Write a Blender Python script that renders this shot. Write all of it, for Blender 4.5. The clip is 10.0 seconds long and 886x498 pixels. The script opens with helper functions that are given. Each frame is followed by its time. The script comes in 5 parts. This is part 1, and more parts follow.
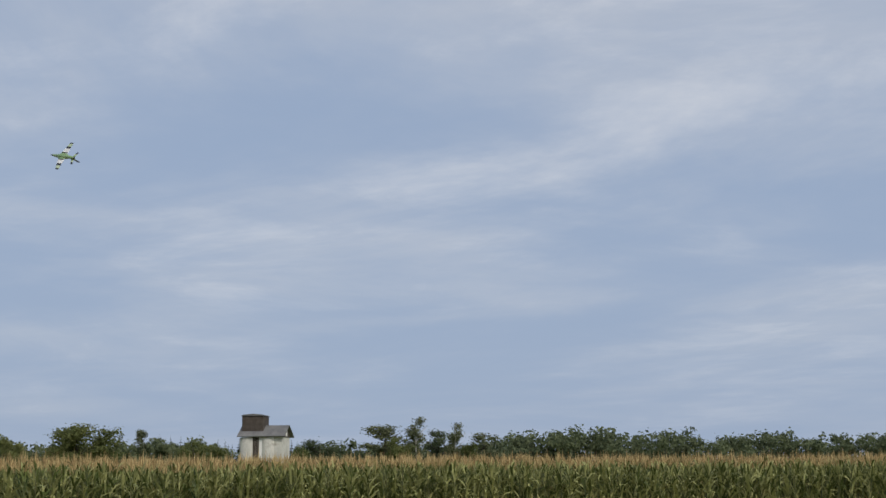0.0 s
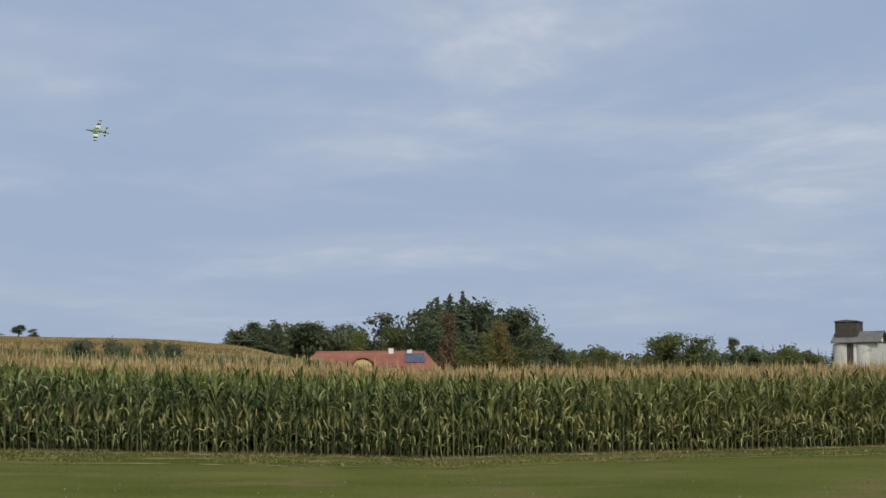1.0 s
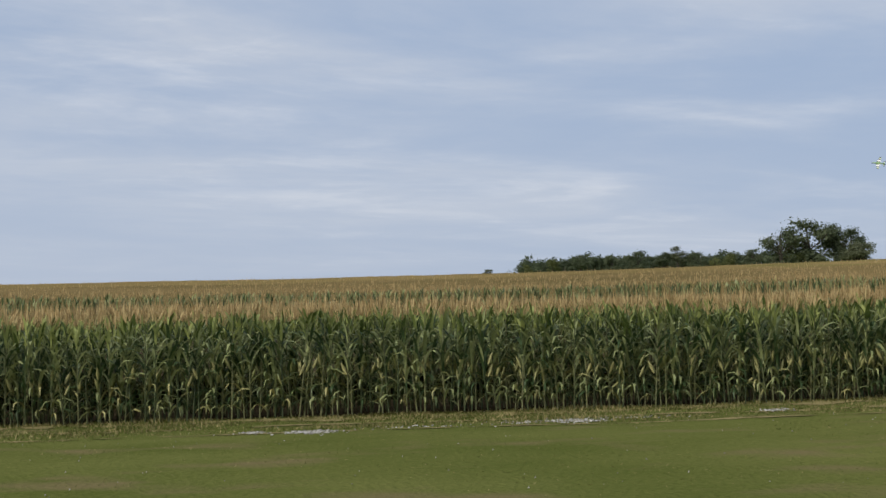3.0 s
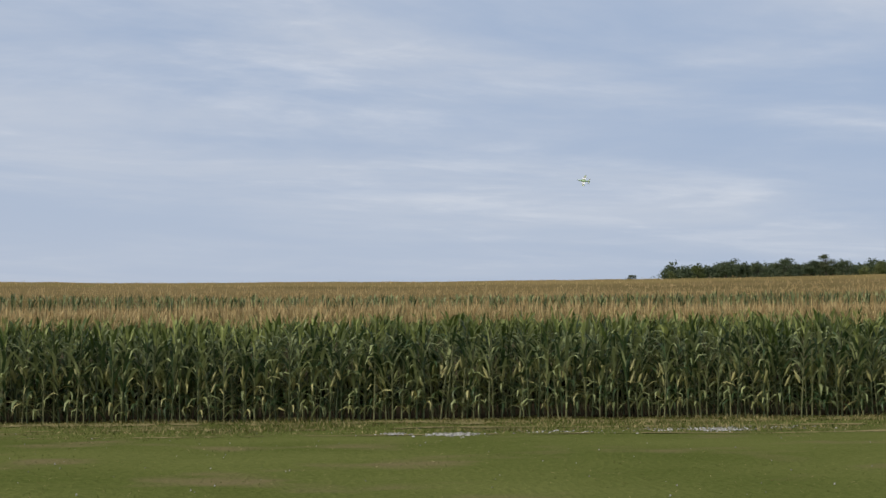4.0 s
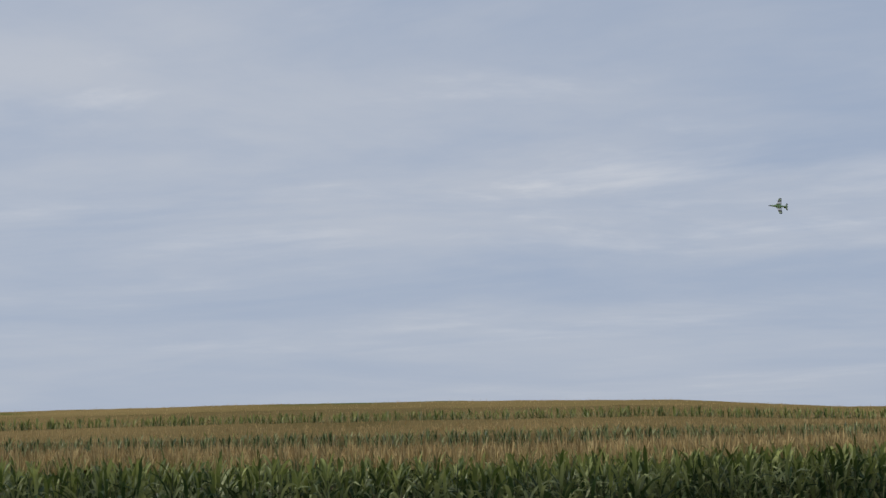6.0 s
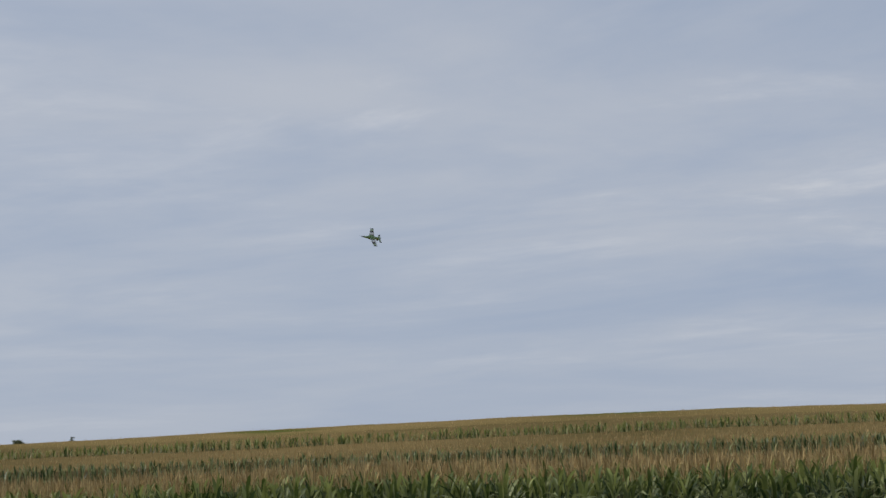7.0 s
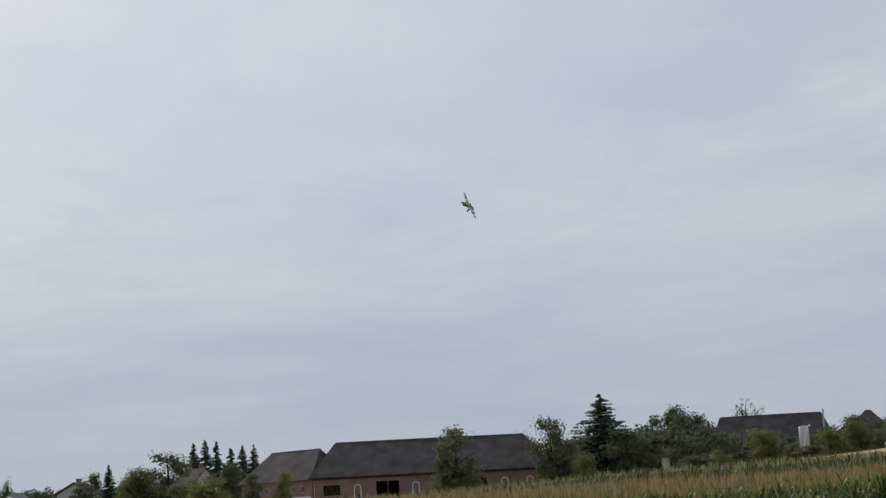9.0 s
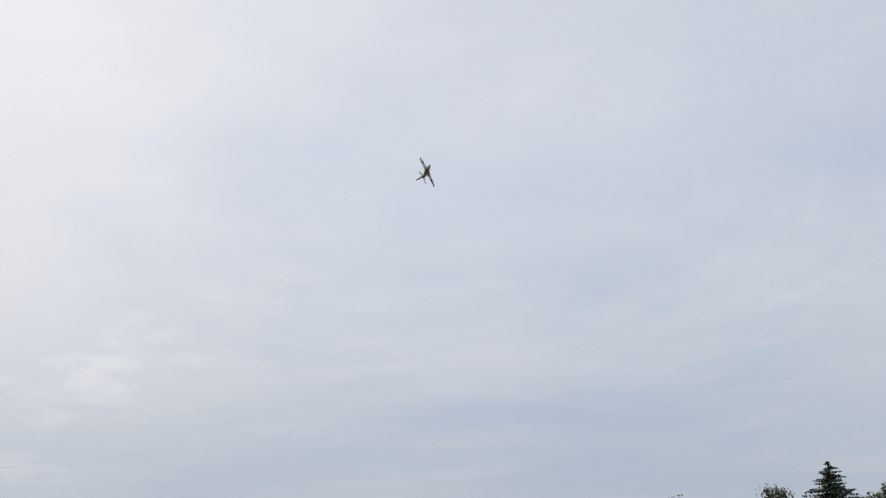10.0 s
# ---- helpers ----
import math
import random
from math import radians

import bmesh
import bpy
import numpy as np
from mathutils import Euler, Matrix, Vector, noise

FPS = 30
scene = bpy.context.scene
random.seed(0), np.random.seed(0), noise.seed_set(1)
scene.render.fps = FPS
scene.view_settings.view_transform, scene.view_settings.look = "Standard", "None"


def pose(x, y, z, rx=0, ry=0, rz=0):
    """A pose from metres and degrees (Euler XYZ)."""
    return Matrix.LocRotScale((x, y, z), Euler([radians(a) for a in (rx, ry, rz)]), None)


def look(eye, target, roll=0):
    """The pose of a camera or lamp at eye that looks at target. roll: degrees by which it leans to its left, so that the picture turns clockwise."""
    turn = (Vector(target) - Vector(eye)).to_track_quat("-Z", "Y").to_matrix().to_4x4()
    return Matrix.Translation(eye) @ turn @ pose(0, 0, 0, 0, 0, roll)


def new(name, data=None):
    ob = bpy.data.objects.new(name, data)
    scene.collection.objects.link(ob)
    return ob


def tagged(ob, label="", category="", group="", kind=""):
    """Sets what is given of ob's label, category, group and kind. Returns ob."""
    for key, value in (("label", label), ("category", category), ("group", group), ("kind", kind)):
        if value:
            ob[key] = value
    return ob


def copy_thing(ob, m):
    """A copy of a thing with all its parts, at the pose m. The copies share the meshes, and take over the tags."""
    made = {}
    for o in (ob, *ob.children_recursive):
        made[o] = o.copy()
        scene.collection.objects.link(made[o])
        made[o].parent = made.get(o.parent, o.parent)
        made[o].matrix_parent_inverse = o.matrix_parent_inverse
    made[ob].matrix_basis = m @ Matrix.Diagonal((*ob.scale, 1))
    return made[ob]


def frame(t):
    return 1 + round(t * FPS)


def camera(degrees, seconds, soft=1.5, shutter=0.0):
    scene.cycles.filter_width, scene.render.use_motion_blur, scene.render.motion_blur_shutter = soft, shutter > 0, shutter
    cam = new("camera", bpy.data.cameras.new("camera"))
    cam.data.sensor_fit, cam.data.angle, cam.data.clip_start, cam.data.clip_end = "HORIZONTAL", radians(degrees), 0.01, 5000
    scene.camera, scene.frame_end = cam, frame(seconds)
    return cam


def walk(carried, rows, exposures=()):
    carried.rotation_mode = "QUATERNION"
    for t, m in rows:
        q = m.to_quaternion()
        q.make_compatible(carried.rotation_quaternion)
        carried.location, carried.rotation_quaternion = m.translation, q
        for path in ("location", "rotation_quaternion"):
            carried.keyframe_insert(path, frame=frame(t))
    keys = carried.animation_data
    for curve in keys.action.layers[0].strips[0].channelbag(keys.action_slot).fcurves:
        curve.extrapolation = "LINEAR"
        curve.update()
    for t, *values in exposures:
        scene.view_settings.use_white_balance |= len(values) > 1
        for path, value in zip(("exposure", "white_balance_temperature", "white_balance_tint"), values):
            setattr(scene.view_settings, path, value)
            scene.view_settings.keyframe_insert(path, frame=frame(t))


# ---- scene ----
LENS = 30.8
cam = camera(LENS, 10.0, soft=1.5)
EYE = (0.0, 0.0, 1.5)
AIM = [  # seconds, bearing, tilt and roll in degrees
    (0.0, 87.30, 8.90, -0.33),
    (0.3, 81.18, 8.58, -0.29),
    (0.5, 79.03, 7.88, -0.32),
    (0.8, 71.26, 7.17, 0.13),
    (1.0, 66.50, 5.77, -0.37),
    (1.3, 57.47, 5.11, -0.23),
    (1.5, 50.44, 4.42, -0.48),
    (1.6, 46.11, 4.05, -1.07),
    (1.8, 38.83, 4.37, -1.64),
    (2.0, 33.07, 4.63, -0.93),
    (2.2, 27.74, 4.60, -0.46),
    (2.5, 19.53, 4.41, -0.40),
    (2.7, 14.18, 4.27, -0.69),
    (3.8, 4.16, 1.99, -0.54),
    (4.0, 3.60, 3.69, 0.02),
    (4.5, 0.30, 3.85, -0.08),
    (4.8, -2.29, 4.48, -0.41),
    (5.0, -5.86, 5.78, -0.05),
    (5.1, -8.63, 6.72, -0.30),
    (5.2, -12.86, 7.20, -0.55),
    (6.3, -41.60, 8.55, -1.49),
    (6.5, -42.55, 8.61, -1.68),
    (7.0, -47.87, 9.21, -1.97),
    (7.2, -52.12, 9.07, -2.17),
    (7.5, -61.09, 9.00, -2.40),
    (7.8, -70.96, 8.71, -2.76),
    (8.0, -76.04, 8.42, -2.76),
    (8.2, -81.28, 8.37, -2.75),
    (8.5, -88.31, 8.31, -3.10),
    (8.8, -95.37, 9.10, -3.52),
    (9.0, -99.18, 9.40, -2.90),
    (9.3, -104.35, 9.00, -3.30),
    (9.5, -106.70, 9.16, -3.50),
    (9.6, -107.20, 9.10, -3.50),
    (9.8, -107.40, 9.50, -3.50),
    (10.0, -106.85, 12.31, -3.15),
]


def aim(bearing, tilt, roll):
    """The camera's pose at the standing point, looking along a bearing."""
    return pose(*EYE, 90 + tilt, 0, -bearing) @ pose(0, 0, 0, 0, 0, roll)


walk(cam, [(t, aim(b, e, r)) for t, b, e, r in AIM],
     exposures=[(0.0, 0.0), (1.0, 0.05), (2.5, 0.15), (4.5, 0.15), (6.5, -0.10), (8.0, -0.12), (9.5, -0.10), (10.0, -0.03)])

# ---------------------------------------------------------------- light
SUN_BEARING, SUN_HEIGHT = -128.0, 42.0
sun_data = bpy.data.lights.new("sun", "SUN")
sun_data.energy, sun_data.angle, sun_data.color = 2.2, radians(9), (1.0, 0.95, 0.87)
sun = new("sun", sun_data)
sb, sh = radians(SUN_BEARING), radians(SUN_HEIGHT)
sun_way = Vector((math.sin(sb) * math.cos(sh), math.cos(sb) * math.cos(sh), math.sin(sh)))
sun.matrix_basis = look(sun_way * 50, (0, 0, 0))

world = bpy.data.worlds.new("world")
scene.world = world
world.use_nodes = True
wn, wl = world.node_tree.nodes, world.node_tree.links
wn.clear()


def wnode(kind, **values):
    n = wn.new(kind)
    for k, v in values.items():
        n.inputs[k].default_value = v
    return n


def wmath(op, a, b=None, c=None):
    n = wn.new("ShaderNodeMath")
    n.operation = op
    for i, v in enumerate((a, b, c)):
        if v is None:
            continue
        if isinstance(v, (int, float)):
            n.inputs[i].default_value = v
        else:
            wl.new(v, n.inputs[i])
    return n.outputs[0]


sky = wn.new("ShaderNodeTexSky")
sky.sky_type, sky.sun_disc = "NISHITA", False
sky.sun_elevation, sky.sun_rotation = sh, sb
sky.air_density, sky.dust_density, sky.ozone_density = 1.0, 1.6, 1.2
sky_bg = wnode("ShaderNodeBackground", Strength=0.10)
wl.new(sky.outputs[0], sky_bg.inputs["Color"])
coord = wn.new("ShaderNodeTexCoord")
split = wn.new("ShaderNodeSeparateXYZ")
wl.new(coord.outputs["Generated"], split.inputs[0])
dx, dy, dz = split.outputs
up = wmath("ADD", wmath("MAXIMUM", dz, 0.0), 0.05)
px, py = wmath("DIVIDE", dx, up), wmath("DIVIDE", dy, up)


def cloud_noise(sx, sy, turn, detail, rough, distort, seed):
    """Noise on a flat layer of cloud high above, drawn out along one bearing."""
    c, s = math.cos(radians(turn)), math.sin(radians(turn))
    u = wmath("MULTIPLY_ADD", px, c * sx, wmath("MULTIPLY", py, s * sx))
    v = wmath("MULTIPLY_ADD", px, -s * sy, wmath("MULTIPLY", py, c * sy))
    j = wn.new("ShaderNodeCombineXYZ")
    wl.new(u, j.inputs[0])
    wl.new(v, j.inputs[1])
    j.inputs[2].default_value = seed
    n = wnode("ShaderNodeTexNoise", Scale=1.0, Detail=detail, Roughness=rough, Distortion=distort)
    wl.new(j.outputs[0], n.inputs["Vector"])
    return n.outputs["Fac"]


def ramp(x, lo, hi, a=0.0, b=1.0):
    n = wnode("ShaderNodeMapRange", **{"From Min": lo, "From Max": hi, "To Min": a, "To Max": b})
    n.interpolation_type = "SMOOTHSTEP"
    wl.new(x, n.inputs["Value"])
    return n.outputs[0]


broad = cloud_noise(0.30, 0.36, 20, 6.0, 0.55, 0.3, 3.1)
streak = cloud_noise(0.55, 0.75, 28, 8.0, 0.60, 0.35, 7.7)
wisps = cloud_noise(1.2, 1.6, 24, 9.0, 0.62, 0.4, 12.4)
# the veil thickens towards the sun
toward = wmath("ADD", wmath("MULTIPLY", dx, sun_way.x / math.cos(sh)), wmath("MULTIPLY", dy, sun_way.y / math.cos(sh)))
veil = ramp(toward, -1.0, 1.0, 0.0, 1.0)
mass = wmath("ADD", wmath("MULTIPLY", broad, 0.5), wmath("MULTIPLY", streak, 0.5))
white = ramp(wmath("ADD", mass, wmath("MULTIPLY", veil, 0.10)), 0.40, 0.70)
bright = wmath("MULTIPLY", ramp(wisps, 0.47, 0.68), ramp(mass, 0.44, 0.60))
tone = wn.new("ShaderNodeMix")
tone.data_type = "RGBA"
tone.inputs["A"].default_value, tone.inputs["B"].default_value = (0.320, 0.404, 0.560, 1), (0.580, 0.602, 0.655, 1)
glare = wmath("MULTIPLY", ramp(toward, 0.5, 1.0), ramp(dz, 0.04, 0.30))
# haze evens out the cloud low over the land, thinner to the east
low = ramp(dx, -0.2, 1.0, 0.45, 0.04)
clear = wmath("MULTIPLY", ramp(dz, 0.02, 0.20, 0.20, 1.0), ramp(dx, -0.9, 0.5, 0.75, 1.0))
white = wmath("ADD", low, wmath("MULTIPLY", wmath("SUBTRACT", white, low), clear))
bright = wmath("MULTIPLY", bright, clear)
white = wmath("ADD", white, wmath("MULTIPLY", glare, 0.55))
wl.new(wmath("MINIMUM", wmath("ADD", white, wmath("MULTIPLY", bright, 0.45)), 1.25), tone.inputs["Factor"])
tone.clamp_factor = False
cloud_bg = wn.new("ShaderNodeBackground")
wl.new(tone.outputs["Result"], cloud_bg.inputs["Color"])
wl.new(wmath("ADD", wmath("MULTIPLY_ADD", glare, 0.20, 1.0), wmath("MULTIPLY", bright, 0.10)), cloud_bg.inputs["Strength"])
dens = ramp(dz, 0.02, 0.6, 0.93, 0.72)
mixer = wn.new("ShaderNodeMixShader")
wl.new(dens, mixer.inputs[0])
wl.new(sky_bg.outputs[0], mixer.inputs[1])
wl.new(cloud_bg.outputs[0], mixer.inputs[2])
wout = wn.new("ShaderNodeOutputWorld")
wl.new(mixer.outputs[0], wout.inputs["Surface"])


# ---------------------------------------------------------------- materials
def surface(name, dark, light, scale=3.0, rough=0.8, bump=0.0, fine=0.0, spread=0.0, metal=0.0, stain=None, trans=0.0, spec=0.5, vary=0.0):
    """Two tones by large and fine noise, a random shift from piece to piece, and relief."""
    m = bpy.data.materials.new(name)
    m.use_nodes = True
    n, l = m.node_tree.nodes, m.node_tree.links
    b = n["Principled BSDF"]
    b.inputs["Roughness"].default_value = rough
    b.inputs["Metallic"].default_value = metal
    b.inputs["Specular IOR Level"].default_value = spec
    geo = n.new("ShaderNodeNewGeometry")
    tc = n.new("ShaderNodeTexCoord")
    n1 = n.new("ShaderNodeTexNoise")
    n1.inputs["Scale"].default_value, n1.inputs["Detail"].default_value = scale, 6.0
    l.new(tc.outputs["Object"], n1.inputs["Vector"])
    n2 = n.new("ShaderNodeTexNoise")
    n2.inputs["Scale"].default_value, n2.inputs["Detail"].default_value = fine or scale * 9, 4.0
    l.new(tc.outputs["Object"], n2.inputs["Vector"])

    def op(kind, x, y):
        k = n.new("ShaderNodeMath")
        k.operation = kind
        for i, v in enumerate((x, y)):
            if isinstance(v, (int, float)):
                k.inputs[i].default_value = v
            else:
                l.new(v, k.inputs[i])
        return k.outputs[0]
    f = op("ADD", op("MULTIPLY", n1.outputs["Fac"], 0.6), op("MULTIPLY", n2.outputs["Fac"], 0.4))
    if spread:
        f = op("ADD", f, op("MULTIPLY", op("SUBTRACT", geo.outputs["Random Per Island"], 0.5), spread))
    if vary:
        info = n.new("ShaderNodeObjectInfo")
        f = op("ADD", f, op("MULTIPLY", op("SUBTRACT", info.outputs["Random"], 0.5), vary))
    r = n.new("ShaderNodeMapRange")
    r.inputs["From Min"].default_value, r.inputs["From Max"].default_value = 0.33, 0.67
    l.new(f, r.inputs["Value"])
    mix = n.new("ShaderNodeMix")
    mix.data_type = "RGBA"
    mix.inputs["A"].default_value, mix.inputs["B"].default_value = (*dark, 1), (*light, 1)
    l.new(r.outputs[0], mix.inputs["Factor"])
    col = mix.outputs["Result"]
    if stain:
        n3 = n.new("ShaderNodeTexNoise")
        n3.inputs["Scale"].default_value, n3.inputs["Detail"].default_value = stain[1], 8.0
        l.new(tc.outputs["Object"], n3.inputs["Vector"])
        r3 = n.new("ShaderNodeMapRange")
        r3.inputs["From Min"].default_value, r3.inputs["From Max"].default_value = stain[2], stain[2] + 0.14
        l.new(n3.outputs["Fac"], r3.inputs["Value"])
        mix3 = n.new("ShaderNodeMix")
        mix3.data_type = "RGBA"
        mix3.inputs["B"].default_value = (*stain[0], 1)
        l.new(col, mix3.inputs["A"])
        l.new(r3.outputs[0], mix3.inputs["Factor"])
        col = mix3.outputs["Result"]
    l.new(col, b.inputs["Base Color"])
    if trans:
        t = n.new("ShaderNodeBsdfTranslucent")
        l.new(col, t.inputs["Color"])
        ms = n.new("ShaderNodeMixShader")
        ms.inputs[0].default_value = trans
        l.new(b.outputs[0], ms.inputs[1])
        l.new(t.outputs[0], ms.inputs[2])
        l.new(ms.outputs[0], n["Material Output"].inputs["Surface"])
    if bump:
        k = n.new("ShaderNodeBump")
        k.inputs["Strength"].default_value, k.inputs["Distance"].default_value = bump, 0.05
        l.new(n2.outputs["Fac"], k.inputs["Height"])
        l.new(k.outputs[0], b.inputs["Normal"])
    return m


GRASS = surface("mown_grass", (0.074, 0.094, 0.020), (0.155, 0.160, 0.048), 0.16, 0.95, 1.0, 11.0, stain=((0.165, 0.138, 0.062), 0.35, 0.54), spec=0.0)
BLADE = surface("grass_blade", (0.095, 0.115, 0.026), (0.185, 0.190, 0.060), 0.3, 0.7, 0, 2.0, 0.5, trans=0.45, spec=0.0)
DRYGRASS = surface("dry_grass", (0.20, 0.17, 0.07), (0.36, 0.30, 0.14), 0.5, 0.8, 0, 3.0, 0.5, spec=0.0)
VERGE = surface("dry_verge", (0.150, 0.135, 0.055), (0.300, 0.245, 0.115), 0.9, 0.95, 0.8, 9.0, stain=((0.10, 0.115, 0.03), 0.6, 0.52), spec=0.0)
SOIL = surface("soil", (0.045, 0.034, 0.020), (0.11, 0.085, 0.05), 0.8, 0.95, 0.5, 7.0, spec=0.0)
STUBBLE = surface("stubble", (0.34, 0.25, 0.14), (0.50, 0.39, 0.24), 0.06, 0.95, 0.3, 3.0, spec=0.0)
MEADOW = surface("meadow", (0.10, 0.14, 0.03), (0.20, 0.22, 0.06), 0.02, 0.95, 0.2, 0.6, spec=0.0)
CHALK = surface("chalk_stone", (0.17, 0.16, 0.135), (0.46, 0.44, 0.39), 3.0, 0.9, 0.3, 20.0, 0.8)
LEAF = surface("maize_leaf", (0.050, 0.086, 0.030), (0.335, 0.370, 0.160), 0.7, 0.45, 0, 5.0, 1.0, trans=0.28, spec=0.3)
LEAFTOP = surface("maize_top_leaf", (0.092, 0.130, 0.032), (0.350, 0.385, 0.125), 0.7, 0.5, 0, 5.0, 0.8, trans=0.28, spec=0.2)
RIPELEAF = surface("maize_ripening_leaf", (0.100, 0.125, 0.036), (0.430, 0.430, 0.175), 0.7, 0.5, 0, 5.0, 1.0, trans=0.30, spec=0.2)
TANLEAF = surface("maize_tan_leaf", (0.150, 0.128, 0.048), (0.310, 0.250, 0.105), 0.7, 0.7, 0, 5.0, 0.8, trans=0.2, spec=0.0)
HUSK = surface("maize_husk", (0.17, 0.18, 0.055), (0.38, 0.35, 0.14), 1.5, 0.6, 0, 9.0, 0.7, trans=0.1)
STALK = surface("maize_stalk", (0.05, 0.068, 0.022), (0.17, 0.17, 0.07), 1.5, 0.6, 0, 9.0, 0.6)
TASSEL = surface("maize_tassel", (0.33, 0.235, 0.110), (0.60, 0.455, 0.225), 1.2, 0.8, 0, 9.0, 0.8, trans=0.15, spec=0.0)
CANOPY = surface("maize_canopy", (0.150, 0.115, 0.044), (0.275, 0.200, 0.085), 0.035, 0.95, 0.5, 1.3, stain=((0.085, 0.11, 0.025), 0.05, 0.56), spec=0.0)
HILLCANOPY = surface("maize_hill_canopy", (0.112, 0.090, 0.036), (0.218, 0.158, 0.070), 0.05, 0.95, 0.5, 0.9, stain=((0.205, 0.150, 0.062), 0.022, 0.56), spec=0.0)
BARK = surface("bark", (0.035, 0.028, 0.02), (0.10, 0.085, 0.065), 1.5, 0.9, 0.4, 9.0)
BIRCHBARK = surface("birch_bark", (0.30, 0.29, 0.26), (0.62, 0.60, 0.55), 1.5, 0.8, 0.2, 9.0)
# broadleaf tones are raised to take in the haze over distant trees
FOLIAGE = [surface("foliage_oak", (0.078, 0.100, 0.056), (0.172, 0.198, 0.106), 0.35, 0.7, 0, 1.2, 0.25, trans=0.45, spec=0.1, vary=0.25),
           surface("foliage_broad", (0.110, 0.130, 0.050), (0.225, 0.240, 0.092), 0.35, 0.7, 0, 1.2, 0.28, trans=0.45, spec=0.1, vary=0.3),
           surface("foliage_thin", (0.100, 0.115, 0.066), (0.190, 0.205, 0.115), 0.35, 0.7, 0, 1.2, 0.28, trans=0.45, spec=0.1, vary=0.25),
           surface("needles", (0.032, 0.046, 0.028), (0.085, 0.108, 0.060), 0.5, 0.6, 0, 4.0, 0.6, spec=0.1, vary=0.2),
           surface("foliage_copper", (0.080, 0.058, 0.034), (0.185, 0.120, 0.075), 0.4, 0.7, 0, 4.0, 0.6, trans=0.2, spec=0.1),
           surface("twigs", (0.08, 0.068, 0.050), (0.20, 0.175, 0.125), 0.8, 0.9, 0, 6.0, 0.5),
           surface("foliage_ochre", (0.11, 0.092, 0.034), (0.25, 0.205, 0.080), 0.4, 0.7, 0, 4.0, 0.6, trans=0.25, spec=0.1)]


# ---------------------------------------------------------------- building helpers
def mesh_of(verts, faces, mats, index=None, smooth=False):
    me = bpy.data.meshes.new("mesh")
    me.from_pydata([tuple(v) for v in verts], [], [tuple(f) for f in faces])
    for m in mats:
        me.materials.append(m)
    if index is not None:
        me.polygons.foreach_set("material_index", np.asarray(index, dtype=np.int32))
    if smooth:
        me.polygons.foreach_set("use_smooth", np.ones(len(me.polygons), dtype=bool))
    me.update()
    return me


def tri_mesh(verts, tris, mats, index):
    """A mesh of triangles from large arrays."""
    me = bpy.data.meshes.new("mesh")
    nv, nf = len(verts), len(tris)
    me.vertices.add(nv)
    me.vertices.foreach_set("co", np.asarray(verts, dtype=np.float32).ravel())
    me.loops.add(nf * 3)
    me.loops.foreach_set("vertex_index", np.asarray(tris, dtype=np.int32).ravel())
    me.polygons.add(nf)
    me.polygons.foreach_set("loop_start", np.arange(0, nf * 3, 3, dtype=np.int32))
    for m in mats:
        me.materials.append(m)
    me.polygons.foreach_set("material_index", np.asarray(index, dtype=np.int32))
    me.update(calc_edges=True)
    return me


class Heap:
    """Triangles gathered with their material's number."""

    def __init__(self):
        self.v, self.t, self.m, self.n = [], [], [], 0

    def add(self, v, t, m):
        v, t = np.asarray(v, dtype=float).reshape(-1, 3), np.asarray(t, dtype=int).reshape(-1, 3)
        self.v.append(v)
        self.t.append(t + self.n)
        self.m.append(np.full(len(t), m) if np.isscalar(m) else np.asarray(m))
        self.n += len(v)

    def arrays(self):
        return np.concatenate(self.v), np.concatenate(self.t), np.concatenate(self.m)


def scatter(kinds, which, at, turn, size, lean=None):
    """All plants of a field as one set of arrays: kinds are (verts, tris, materials)."""
    vs, ts, ms, n = [], [], [], 0
    for k, (v, t, m) in enumerate(kinds):
        pick = np.where(which == k)[0]
        if not len(pick):
            continue
        c, s = np.cos(turn[pick]), np.sin(turn[pick])
        x = v[None, :, 0] * c[:, None] - v[None, :, 1] * s[:, None]
        y = v[None, :, 0] * s[:, None] + v[None, :, 1] * c[:, None]
        p = np.stack([x, y, np.repeat(v[None, :, 2], len(pick), 0)], 2) * size[pick, None, None]
        p += at[pick, None, :]
        vs.append(p.reshape(-1, 3))
        off = n + np.arange(len(pick)) * len(v)
        ts.append((t[None] + off[:, None, None]).reshape(-1, 3))
        ms.append(np.tile(m, len(pick)))
        n += len(pick) * len(v)
    return np.concatenate(vs), np.concatenate(ts), np.concatenate(ms)


def part(name, bm, material, parent, label=""):
    """One mesh of its own under a thing or a part."""
    if isinstance(bm, bpy.types.Mesh):
        me = bm
    else:
        me = bpy.data.meshes.new(name)
        bm.to_mesh(me)
        bm.free()
        me.materials.append(material)
    ob = new(name, me)
    ob.parent = parent
    if label:
        ob["label"] = label
    return ob


def box(bm, x0, y0, z0, x1, y1, z1, bevel=0.0):
    v = [bm.verts.new(c) for c in ((x0, y0, z0), (x1, y0, z0), (x1, y1, z0), (x0, y1, z0), (x0, y0, z1), (x1, y0, z1), (x1, y1, z1), (x0, y1, z1))]
    fs = [bm.faces.new([v[i] for i in f]) for f in ((3, 2, 1, 0), (4, 5, 6, 7), (0, 1, 5, 4), (1, 2, 6, 5), (2, 3, 7, 6), (3, 0, 4, 7))]
    if bevel:
        bmesh.ops.bevel(bm, geom=list({e for f in fs for e in f.edges}), offset=bevel, segments=1, affect="EDGES")
    return bm


def boxes(*spans, bevel=0.0):
    bm = bmesh.new()
    for s in spans:
        box(bm, *s, bevel=bevel)
    return bm


